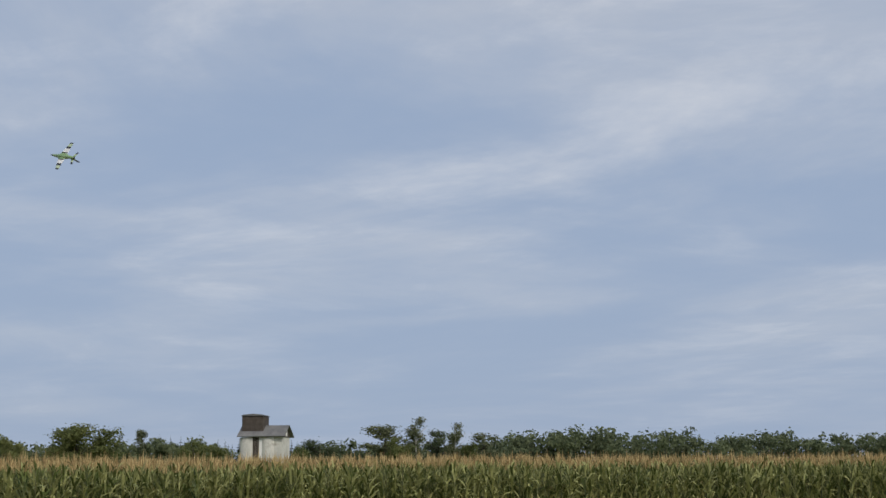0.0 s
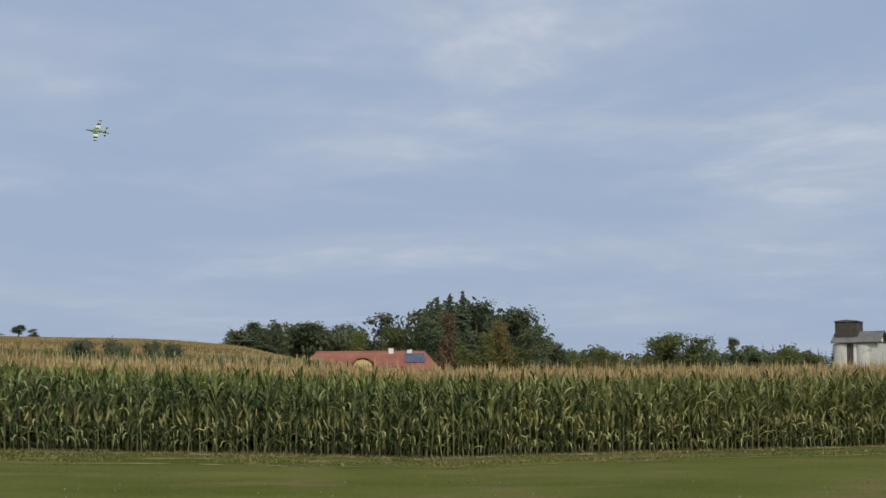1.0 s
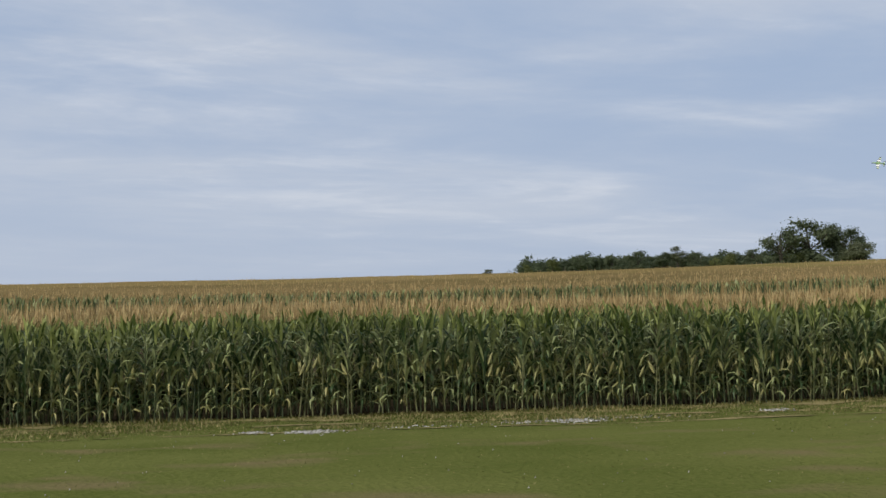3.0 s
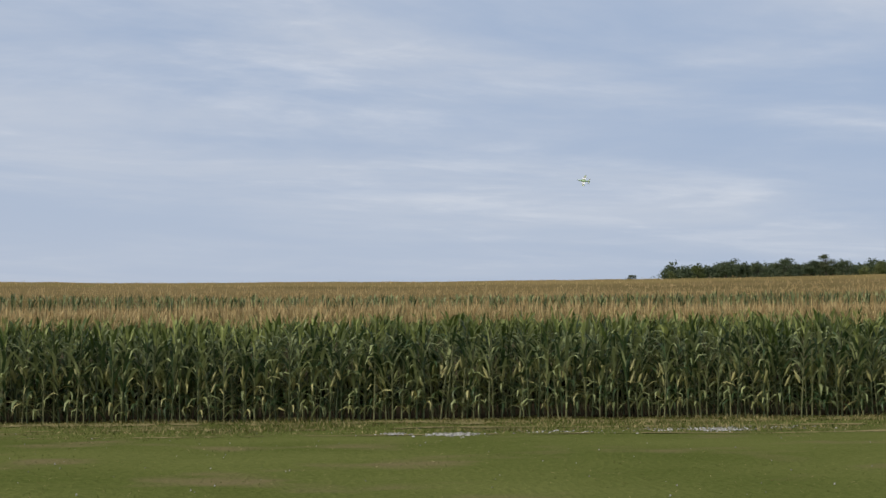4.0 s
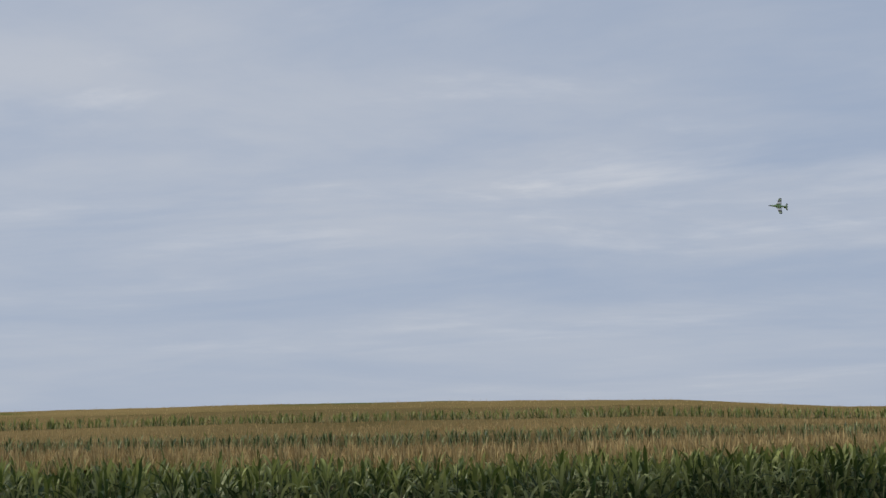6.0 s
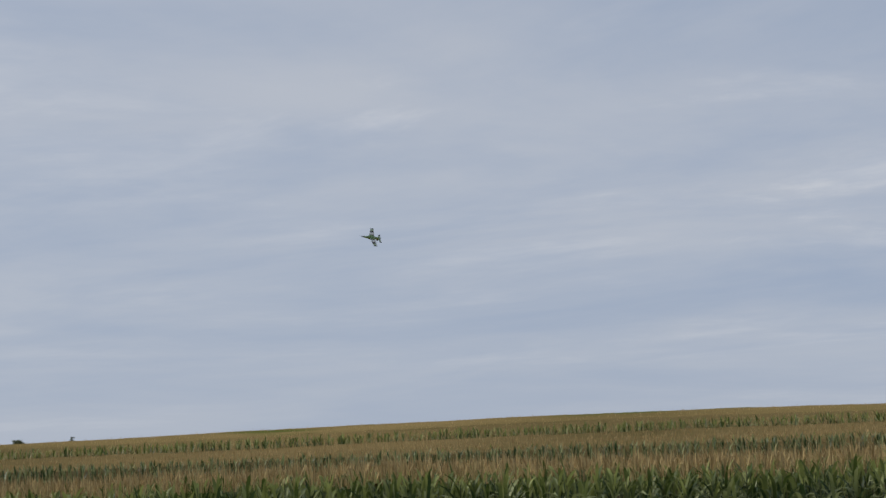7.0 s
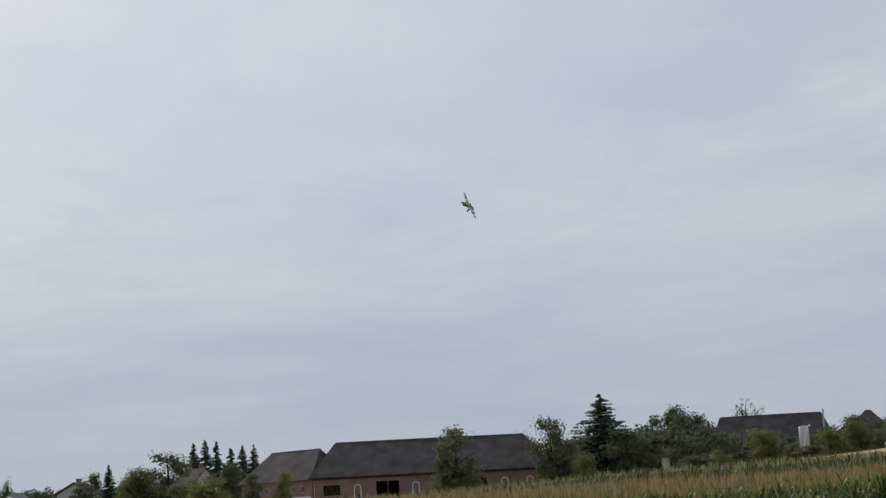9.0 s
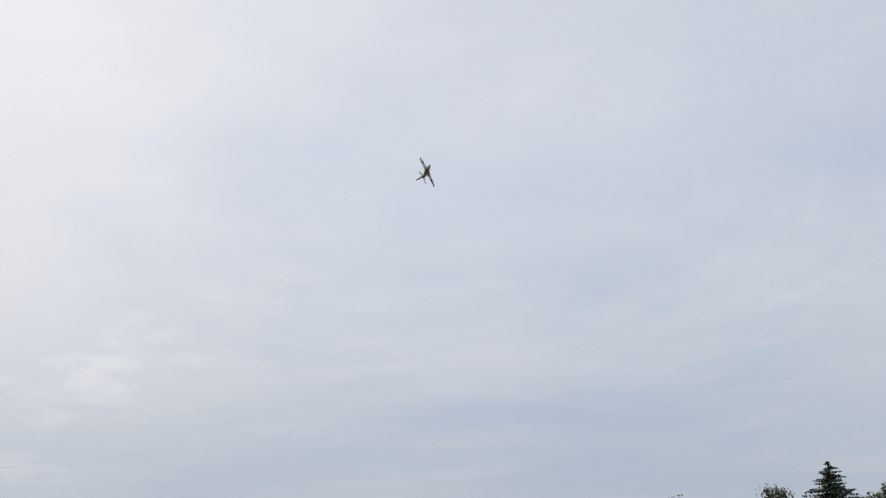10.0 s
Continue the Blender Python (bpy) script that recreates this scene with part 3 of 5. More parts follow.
def wheel_track(offset, wide, seed, mat, name, label):
    """A worn strip of bare soil that follows the field edge, ragged and broken."""
    bear = np.arange(-34, 96, 0.12)
    v, f = [], []
    for b in bear:
        e = float(edge(b)) - offset + 0.25 * noise.noise((b * 0.25, seed, 0.0))
        w = wide * (0.55 + 1.3 * noise.noise((b * 1.3, seed, 4.0)) + 0.5 * noise.noise((b * 5.0, seed, 8.0)))
        for r in (e - max(w, 0.0), e + max(w, 0.0)):
            x, y = polar(b, r)
            v.append((float(x), float(y), float(land(b, r)) + 0.03 * noise.noise((x * 0.35, y * 0.35, 0.0)) + 0.013))
    for i in range(len(bear) - 1):
        if v[2 * i] != v[2 * i + 1] or v[2 * i + 2] != v[2 * i + 3]:
            f.append((2 * i, 2 * i + 1, 2 * i + 3, 2 * i + 2))
    tagged(new(name, mesh_of(v, f, [mat])), label, "track", kind="stuff")


grass()
wheel_track(0.9, 0.95, 1.5, VERGE, "dry_strip", "tan strip of dry grass along the maize")
wheel_track(4.2, 0.34, 7.5, VERGE, "wheel_track", "worn brown wheel track in the grass verge")
wheel_track(7.0, 0.20, 13.5, VERGE, "wheel_track", "worn pale wheel track in the grass verge")
for b, d, lo, wi, c in ((13.3, 32.2, 0.75, 1.0, 300), (15.2, 33.0, 1.3, 1.0, 40), (11.6, 32.0, 1.2, 1.0, 40), (20.2, 34.8, 0.5, 0.7, 90),
                        (4.0, 30.4, 0.7, 0.9, 240), (1.9, 30.8, 0.35, 0.6, 60), (7.6, 31.4, 1.8, 1.2, 36), (26.0, 36.2, 0.4, 0.5, 24),
                        (40.0, 40.5, 0.4, 0.5, 26), (63.0, 46.0, 0.8, 0.5, 36), (70.5, 49.0, 1.0, 0.5, 40), (58.0, 44.0, 0.5, 0.5, 24)):
    stones(b, d, lo, wi, c, "patch of pale chalky stones in thin grass")


# ---------------------------------------------------------------- trees
WOOD_TREES = [  # the wood beside the red house: bearing, distance, height of the top, width, kind
    (66.3, 272, 21.4, 5.4, 'spruce'),
    (66.75, 272, 21.9, 5.4, 'spruce'),
    (67.2, 272, 22.3, 5.8, 'spruce'),
    (67.7, 275, 20.7, 8.7, 'oak'),
    (66.5, 267, 18.0, 7.5, 'oak'),
    (68.9, 273, 18.6, 9.6, 'oak'),
    (69.7, 267, 16.0, 6.6, 'oak'),
    (68.1, 263, 14.7, 7.4, 'broad'),
    (67.0, 260, 13.7, 6.4, 'broad'),
    (69.2, 257, 11.8, 5.4, 'broad'),
    (70.6, 292, 13.6, 3.6, 'thin'),
    (71.3, 296, 12.5, 5.2, 'broad'),
    (72.1, 299, 13.3, 4.2, 'broad'),
    (72.6, 301, 12.3, 4.2, 'broad'),
    (66.0, 275, 18.4, 6.8, 'oak'),
    (66.6, 254, 17.6, 2.3, 'copper'),
    (68.6, 252, 15.8, 4.4, 'ochre'),
]
SILO_TREES = [  # trees round the old grain store: bearing, distance, height of the top, width, kind
    (74.5, 279, 14.9, 8.3, 'broad'),
    (75.5, 283, 14.2, 7.0, 'broad'),
    (73.9, 278, 12.6, 4.9, 'broad'),
    (76.7, 312, 14.9, 2.8, 'thin'),
    (77.4, 338, 15.2, 4.0, 'oak'),
    (78.5, 292, 12.7, 7.2, 'broad'),
    (79.3, 288, 11.4, 5.1, 'broad'),
    (82.9, 351, 15.2, 7.4, 'oak'),
    (82.3, 344, 13.7, 4.8, 'broad'),
    (85.2, 325, 16.2, 8.6, 'thin'),
    (86.3, 325, 17.8, 5.0, 'birch'),
    (85.7, 318, 14.4, 5.6, 'broad'),
    (87.1, 331, 16.1, 5.6, 'oak'),
    (87.7, 325, 16.7, 4.1, 'birch'),
    (88.7, 331, 15.2, 6.4, 'thin'),
    (88.2, 325, 13.1, 4.6, 'broad'),
]
HOUSE_TREES = [  # trees behind the red house: bearing, distance, height of the top, width, kind
    (59.8, 293, 18.0, 8.2, 'oak'),
    (60.4, 281, 16.4, 6.9, 'oak'),
    (61.7, 290, 17.4, 7.3, 'oak'),
    (62.9, 300, 18.2, 6.3, 'oak'),
    (63.4, 285, 15.8, 4.4, 'broad'),
    (64.3, 290, 19.2, 6.3, 'thin'),
    (64.7, 282, 16.9, 5.9, 'broad'),
    (65.3, 295, 16.1, 4.1, 'oak'),
    (65.9, 300, 15.6, 4.6, 'oak'),
    (59.4, 256, 11.6, 5.4, 'bush'),
    (60.1, 256, 10.9, 4.5, 'bush'),
]
HILL_TREES = [  # trees and bushes on the hill field: bearing, distance, height of the top, width, kind
    (47.9, 364, 21.8, 5.6, 'oak'),
    (48.4, 368, 21.1, 4.4, 'oak'),
    (48.8, 368, 20.6, 3.4, 'broad'),
    (49.2, 364, 21.2, 3.3, 'thin'),
    (49.9, 372, 20.9, 1.6, 'spruce'),
    (50.1, 372, 20.9, 1.6, 'spruce'),
    (50.3, 372, 20.3, 1.3, 'spruce'),
    (50.8, 368, 19.8, 4.4, 'bush'),
    (51.7, 360, 20.7, 4.3, 'oak'),
    (52.2, 360, 20.0, 4.0, 'oak'),
    (43.8, 372, 21.0, 3.1, 'oak'),
    (53.6, 109, 6.6, 2.5, 'bush'),
    (55.0, 109, 6.6, 1.8, 'bush'),
    (56.3, 109, 6.5, 1.5, 'bush'),
    (56.9, 109, 6.4, 1.4, 'bush'),
]
OAK_TREES = [  # the oaks on the crest: bearing, distance, height of the top, width, kind
    (21.5, 378, 29.9, 12.6, 'oak'),
    (20.6, 373, 28.4, 8.4, 'oak'),
    (22.4, 382, 28.0, 7.4, 'oak'),
    (23.0, 378, 27.4, 7.3, 'oak'),
    (23.2, 371, 23.8, 7.3, 'bush'),
    (20.8, 375, 25.2, 7.9, 'broad'),
    (19.6, 382, 23.4, 4.8, 'oak'),
    (18.8, 382, 22.5, 4.6, 'broad'),
    (18.3, 382, 21.6, 4.6, 'broad'),
    (17.6, 386, 23.3, 6.0, 'oak'),
    (17.0, 386, 24.4, 4.1, 'thin'),
    (16.5, 386, 23.1, 6.8, 'oak'),
    (15.6, 386, 23.8, 8.1, 'oak'),
    (14.7, 386, 23.1, 6.8, 'oak'),
    (13.6, 382, 22.8, 8.0, 'oak'),
    (12.6, 382, 22.0, 9.4, 'broad'),
    (11.7, 382, 20.8, 6.7, 'broad'),
    (10.3, 378, 19.8, 2.1, 'bush'),
]
CREST_TREES = [  # trees along the far crest: bearing, distance, height of the top, width, kind
    (-75.3, 437, 24.6, 5.4, 'bare'),
    (-75.7, 433, 18.8, 5.5, 'bush'),
    (-73.9, 361, 20.8, 5.8, 'oak'),
    (-73.2, 357, 19.6, 4.5, 'oak'),
    (-72.5, 361, 21.8, 6.3, 'oak'),
    (-71.6, 357, 23.1, 6.5, 'oak'),
    (-71.0, 357, 20.6, 4.8, 'oak'),
    (-72.0, 353, 19.7, 6.2, 'broad'),
    (-70.1, 353, 20.2, 4.5, 'thin'),
    (-69.5, 353, 22.2, 5.9, 'oak'),
    (-68.9, 353, 20.5, 5.0, 'oak'),
    (-68.0, 349, 20.7, 5.4, 'oak'),
    (-67.5, 347, 18.9, 2.6, 'bush'),
    (-70.5, 353, 18.6, 3.0, 'bush'),
    (-73.0, 360, 18.0, 3.6, 'bush'),
    (-69.2, 352, 18.9, 3.2, 'bush'),
    (-66.4, 342, 19.9, 5.0, 'bush'),
    (-64.8, 342, 18.9, 2.6, 'bush'),
    (-65.4, 342, 18.6, 1.9, 'bush'),
    (-62.8, 338, 18.4, 2.1, 'bush'),
    (-61.0, 338, 18.5, 1.1, 'thin'),
]
FARM_TREES = [  # trees of the upper farm: bearing, distance, height of the top, width, kind
    (-86.1, 255, 11.5, 5.4, 'broad'),
    (-88.3, 258, 12.2, 8.1, 'broad'),
    (-89.8, 252, 9.6, 7.1, 'broad'),
    (-90.9, 261, 12.3, 7.3, 'oak'),
    (-85.1, 258, 12.8, 6.3, 'broad'),
    (-83.7, 258, 12.9, 6.0, 'oak'),
    (-90.6, 232, 8.2, 4.9, 'bush'),
    (-86.9, 246, 9.2, 4.0, 'bush'),
    (-87.4, 249, 9.8, 4.0, 'broad'),
    (-80.6, 394, 24.4, 9.7, 'oak'),
    (-79.5, 397, 25.4, 9.2, 'oak'),
    (-78.5, 391, 24.8, 9.9, 'oak'),
    (-80.0, 388, 19.8, 8.2, 'broad'),
    (-79.0, 385, 18.5, 9.5, 'broad'),
    (-83.6, 388, 20.1, 8.4, 'oak'),
    (-82.1, 394, 19.1, 5.5, 'bare'),
    (-84.9, 388, 20.6, 7.6, 'oak'),
    (-85.9, 385, 18.1, 7.6, 'broad'),
    (-88.4, 379, 17.8, 8.8, 'broad'),
    (-90.9, 348, 21.4, 7.3, 'oak'),
    (-88.8, 464, 27.0, 7.2, 'bare'),
]
YARD_TREES = [  # trees round the barn: bearing, distance, height of the top, width, kind
    (-99.1, 256, 15.6, 7.6, 'oak'),
    (-99.4, 257, 11.0, 4.0, 'bush'),
    (-96.4, 360, 19.2, 7.6, 'broad'),
    (-95.75, 262, 16.8, 6.0, 'oak'),
    (-95.4, 262, 13.2, 5.8, 'oak'),
    (-93.9, 332, 25.0, 16.5, 'spruce'),
    (-93.1, 326, 17.4, 8.5, 'oak'),
    (-92.1, 355, 20.3, 6.2, 'thin'),
    (-91.2, 360, 22.2, 8.1, 'oak'),
    (-90.5, 358, 20.9, 7.5, 'oak'),
    (-91.5, 345, 15.8, 8.5, 'broad'),
    (-90.5, 336, 11.7, 7.1, 'bush'),
    (-92.5, 326, 12.0, 6.9, 'broad'),
    (-94.7, 320, 12.1, 7.9, 'broad'),
]
LANE_TREES = [  # trees along the village lane: bearing, distance, height of the top, width, kind
    (-108.3, 424, 23.9, 7.5, 'spruce'),
    (-107.9, 425, 24.6, 7.5, 'spruce'),
    (-107.5, 422, 23.8, 7.5, 'spruce'),
    (-107.0, 425, 22.3, 7.5, 'spruce'),
    (-106.6, 424, 22.7, 7.5, 'spruce'),
    (-106.2, 425, 22.8, 7.5, 'spruce'),
    (-109.2, 368, 19.0, 9.8, 'oak'),
    (-110.0, 361, 15.1, 8.1, 'broad'),
    (-110.6, 361, 14.3, 5.8, 'broad'),
    (-111.2, 384, 17.5, 4.6, 'spruce'),
    (-111.8, 380, 15.9, 5.3, 'oak'),
    (-107.0, 380, 15.5, 5.9, 'oak'),
    (-106.3, 250, 9.6, 3.3, 'oak'),
    (-105.2, 250, 9.6, 3.4, 'broad'),
    (-107.9, 300, 11.6, 7.0, 'broad'),
    (-108.6, 310, 10.8, 6.0, 'bush'),
    (-112.0, 360, 12.0, 5.0, 'oak'),
    (-115.0, 480, 17.9, 2.2, 'poplar'),
    (-114.6, 480, 18.2, 2.5, 'poplar'),
]


def leaf_cloud(rand, lobes, radii, count, size, flat=0.9, subs=20):
    """Leaf sprays in clusters: each lobe of a crown carries smaller tufts on its skin, uneven and with gaps."""
    lobes, radii = np.asarray(lobes, dtype=float), np.asarray(radii, dtype=float)
    k = rand.choice(len(lobes), len(lobes) * subs, p=radii ** 2 / np.sum(radii ** 2))
    d = rand.normal(0, 1, (len(k), 3))
    d[:, 2] += 0.35
    d /= np.linalg.norm(d, axis=1)[:, None]
    tuft = lobes[k] + d * (radii[k] * rand.uniform(0.30, 0.98, len(k)))[:, None] * np.array([1, 1, flat])
    tr = radii[k] * rand.uniform(0.26, 0.48, len(k))
    j = rand.choice(len(tuft), count, p=tr ** 2 / np.sum(tr ** 2))
    off = rand.normal(0, 1, (count, 3)) * np.array([1, 1, 0.75])
    p = tuft[j] + off * tr[j][:, None] * 0.75
    nrm = off * 0.8 + d[j] * 0.8 + rand.normal(0, 0.5, (count, 3)) + [0, 0, 0.3]
    nrm /= np.linalg.norm(nrm, axis=1)[:, None] + 1e-9
    a = np.cross(nrm, rand.normal(0, 1, (count, 3)))
    a /= np.linalg.norm(a, axis=1)[:, None] + 1e-9
    b = np.cross(nrm, a)
    s = size * rand.uniform(0.6, 1.4, count)[:, None]
    v = np.stack([p - a * s, p - b * s * 0.6 + nrm * s * 0.25, p + a * s, p + b * s * 0.6 - nrm * s * 0.1], 1).reshape(-1, 3)
    q = np.arange(count)[:, None] * 4
    t = np.concatenate([q + [0, 1, 2], q + [0, 2, 3]])
    return v, t, np.zeros(len(t), dtype=int)


def lobed(rand, n, low, high, reach, mid, half, r0, r1):
    """Lobes filling an egg-shaped crown."""
    c, r = [], []
    for i in range(n):
        a, z = i * 2.4 + rand.normal(0, 0.4), rand.uniform(low, high)
        q = reach * math.sqrt(rand.uniform(0.02, 1)) * math.sqrt(max(0.08, 1 - ((z - mid) / half) ** 2))
        c.append((math.cos(a) * q, math.sin(a) * q, z))
        r.append(rand.uniform(r0, r1))
    return c, r


def limbs(rand, trunk_top, reach, count, r0, h):
    for _ in range(count):
        a, z0 = rand.uniform(0, 6.28), trunk_top * rand.uniform(0.55, 1.0)
        o = np.array([math.cos(a), math.sin(a), 0])
        p = [np.array([0, 0, z0]), o * reach * 0.4 + [0, 0, z0 + reach * 0.35], o * reach * rand.uniform(0.7, 1.0) + [0, 0, z0 + reach * rand.uniform(0.5, 0.95)]]
        v, t = tube(p, [r0 * 0.5, r0 * 0.3, r0 * 0.08], 5)
        h.add(v, t, 0)


def tree_kind(kind, seed):
    """A tree ten units high and about as wide as its kind grows, at the origin: trunk and crown."""
    rand = np.random.default_rng(seed)
    wood = Heap()
    root = new("tree")
    bark, mats = BARK, [FOLIAGE[0]]
    if kind == "oak":
        v, t = tube([(0, 0, -0.6), (0.05, 0, 1.5), (0.1, 0.05, 4.5), (0.0, 0.1, 7.5)], [0.42, 0.32, 0.22, 0.06], 8)
        wood.add(v, t, 0)
        limbs(rand, 5.0, 3.2, 8, 0.26, wood)
        c, r = lobed(rand, 18, 0.6, 8.3, 2.5, 3.6, 5.8, 1.0, 1.8)
        crown = leaf_cloud(rand, c, r, 4700, 0.20, 0.9, 30)
    elif kind in ("broad", "copper", "ochre"):
        v, t = tube([(0, 0, -0.6), (0, 0, 1.2), (0.1, 0.0, 4.0), (0.1, 0.1, 6.5)], [0.34, 0.28, 0.18, 0.05], 7)
        wood.add(v, t, 0)
        limbs(rand, 3.6, 3.2, 7, 0.2, wood)
        c, r = lobed(rand, 18, 0.6, 8.1, 2.8, 3.2, 6.0, 1.1, 2.0)
        crown = leaf_cloud(rand, c, r, 4700, 0.20, 0.9, 30)
        mats = [FOLIAGE[{"broad": 1, "copper": 4, "ochre": 6}[kind]]]
    elif kind in ("thin", "birch"):
        v, t = tube([(0, 0, -0.6), (0.1, 0, 2.5), (0.0, 0.1, 6.0), (0.1, 0, 9.6)], [0.24, 0.2, 0.12, 0.02], 7)
        wood.add(v, t, 0)
        limbs(rand, 7.0, 2.4, 12, 0.16, wood)
        c, r = lobed(rand, 15, 1.8, 9.0, 1.6, 4.8, 5.6, 0.7, 1.3)
        crown = leaf_cloud(rand, c, r, 2600, 0.17, 1.0, 16)
        mats = [FOLIAGE[2]]
        if kind == "birch":
            bark = BIRCHBARK
    elif kind == "poplar":
        v, t = tube([(0, 0, -0.6), (0, 0, 3), (0, 0, 9)], [0.22, 0.18, 0.04], 6)
        wood.add(v, t, 0)
        c = [(rand.normal(0, 0.25), rand.normal(0, 0.25), z) for z in np.linspace(1.4, 9.2, 14)]
        r = [0.5 + 0.75 * math.sin(math.pi * (p[2] / 10.5) ** 0.7) for p in c]
        crown = leaf_cloud(rand, c, r, 2200, 0.15, 1.2)
        mats = [FOLIAGE[0]]
    elif kind == "spruce":
        v, t = tube([(0, 0, -0.6), (0, 0, 4), (0, 0, 9.8)], [0.25, 0.17, 0.02], 7)
        wood.add(v, t, 0)
        h = Heap()
        z = 0.8
        while z < 9.95:
            span = 2.5 * ((10.05 - z) / 9.2) ** 0.95
            fine = 0.3 + 0.7 * span / 2.5
            for _ in range(11 if z < 7.5 else 7):
                a, ln, z0 = rand.uniform(0, 6.28), span * rand.uniform(0.45, 1.18), z + rand.uniform(-0.2, 0.2)
                o, sd = np.array([math.cos(a), math.sin(a), 0]), np.array([-math.sin(a), math.cos(a), 0])
                for s in np.linspace(0.15, 1, 8):
                    p = o * ln * s + sd * rand.normal(0, 0.10 * span) + [0, 0, z0 - 0.30 * ln * s + 0.16 * ln * s * s]
                    w = (0.10 + 0.16 * (1 - s)) * (0.5 + span * 0.3) * rand.uniform(0.6, 1.4) * fine
                    drop = rand.uniform(0.15, 0.5) * fine
                    h.add([p - sd * w - [0, 0, drop], p + o * 0.05 + [0, 0, 0.08], p + sd * w - [0, 0, drop * 0.8], p + o * rand.uniform(0.2, 0.4) * fine - [0, 0, 0.12 * fine]], [(0, 1, 3), (1, 2, 3)], 0)
            z += 0.30 if z < 7 else 0.22
        crown = h.arrays()
        mats = [FOLIAGE[3]]
    elif kind == "bare":
        v, t = tube([(0, 0, -0.6), (0, 0.1, 2.0), (0.1, 0, 5.5), (0, 0, 9)], [0.26, 0.22, 0.14, 0.02], 6)
        wood.add(v, t, 0)
        tips = []
        for _ in range(24):
            a, z0, ln = rand.uniform(0, 6.28), rand.uniform(1.2, 6.5), rand.uniform(2.0, 3.6)
            o = np.array([math.cos(a), math.sin(a), 0])
            end = o * ln * rand.uniform(0.4, 0.8) + [0, 0, min(z0 + ln, 9.3)]
            v, t = tube([(0, 0, z0), o * ln * 0.3 + [0, 0, z0 + ln * 0.4], end], [0.10, 0.07, 0.03], 5)
            wood.add(v, t, 0)
            for _ in range(5):
                tip = end + rand.normal(0, 0.7, 3) + [0, 0, 0.3]
                v, t = tube([end * 0.6 + np.array([0, 0, z0 + ln * 0.4]) * 0.4, (end + tip) / 2, tip], [0.05, 0.035, 0.015], 4)
                wood.add(v, t, 0)
                tips.append(tip)
        crown = leaf_cloud(rand, tips, np.full(len(tips), 0.5), 1500, 0.09, 1.0, 2)
        mats = [FOLIAGE[5]]
    else:  # bush
        for _ in range(7):
            a, q = rand.uniform(0, 6.28), rand.uniform(0.5, 2.5)
            v, t = tube([(0, 0, -0.4), (math.cos(a) * q * 0.5, math.sin(a) * q * 0.5, 3), (math.cos(a) * q, math.sin(a) * q, 7)], [0.2, 0.12, 0.04], 5)
            wood.add(v, t, 0)
        c, r = lobed(rand, 14, 1.4, 7.6, 3.2, 2.5, 6.5, 1.2, 1.9)
        crown = leaf_cloud(rand, c, r, 3600, 0.24)
        mats = [FOLIAGE[2]]
    v, t, m = wood.arrays()
    part("trunk", tri_mesh(v, t, [bark], m), None, root)
    v, t, m = crown
    part("crown", tri_mesh(v, t, mats, m), None, root)
    return root


TREE_WORDS = {"oak": "dark green broadleaf tree", "broad": "full bright green broadleaf tree",
              "copper": "reddish-brown broadleaf tree", "ochre": "yellowing ochre broadleaf tree",
              "thin": "slender tree with sparse crown", "birch": "birch with pale trunk",
              "poplar": "narrow upright poplar", "spruce": "dark pointed spruce", "bare": "half-bare tree with thin twigs",
              "bush": "rounded grey-green field bush"}
TREE_WIDTH = {"oak": 7.6, "broad": 8.6, "copper": 8.6, "ochre": 8.6, "thin": 5.4, "birch": 5.4, "poplar": 2.6, "spruce": 4.6, "bare": 6.2, "bush": 8.6}
stock = {}


def plant(rows, group, where, spread=1.3, rooted=0.0):
    for i, (b, r, top, wide, kind) in enumerate(rows):
        x, y = polar(b, r)
        base = float(land(b, r))
        tall = max(top - base, 1.2)
        # crowns grow wider than they show where they stand in a row
        wide = max(wide * spread, tall * (0.16 if kind == "poplar" else 0.48 if kind == "spruce" else 0.42 if kind in ("copper", "ochre") else 0.5))
        if kind not in ("bush", "bare"):
            wide = min(wide, tall * 1.4)
        tall *= 0.98 if kind == "spruce" else 1.05
        # on rough ground the lowest boughs reach the grass
        base -= rooted * tall
        tall *= 1 + rooted
        pick = (kind, i % 3)
        s = Matrix.Diagonal((wide / TREE_WIDTH[kind], wide / TREE_WIDTH[kind], tall / 10.0, 1.0))
        m = pose(float(x), float(y), base, 0, 0, (i * 137.5) % 360) @ s
        if pick not in stock:
            stock[pick] = ob = tree_kind(kind, 11 + 7 * (i % 3) + len(kind))
            ob.matrix_basis = m
        else:
            src = stock[pick]
            keep = src.matrix_basis.copy()
            src.matrix_basis = Matrix.Identity(4)
            ob = copy_thing(src, m)
            src.matrix_basis = keep
        ob.name = "bush" if kind == "bush" else "tree"
        tagged(ob, TREE_WORDS[kind] + " " + where, "bush" if kind == "bush" else "tree", group)


plant(WOOD_TREES, "wood by the red house", "in a wood beside the red-roofed house", 1.15)
plant(SILO_TREES, "trees by the grain store", "near the old grain store")
plant(HOUSE_TREES, "trees behind the red house", "behind the red-roofed house")
plant(HILL_TREES, "trees on the hill field", "on the maize hill")
plant(OAK_TREES, "oaks on the crest", "on the hill crest", 1.3, 0.18)
plant(CREST_TREES, "trees on the far crest", "along the far crest", 1.5, 0.26)
plant(FARM_TREES, "trees of the upper farm", "by the upper farm", 1.5)
plant(YARD_TREES, "trees round the barn", "beside the long barn")
plant(LANE_TREES, "trees on the village lane", "along the village lane")


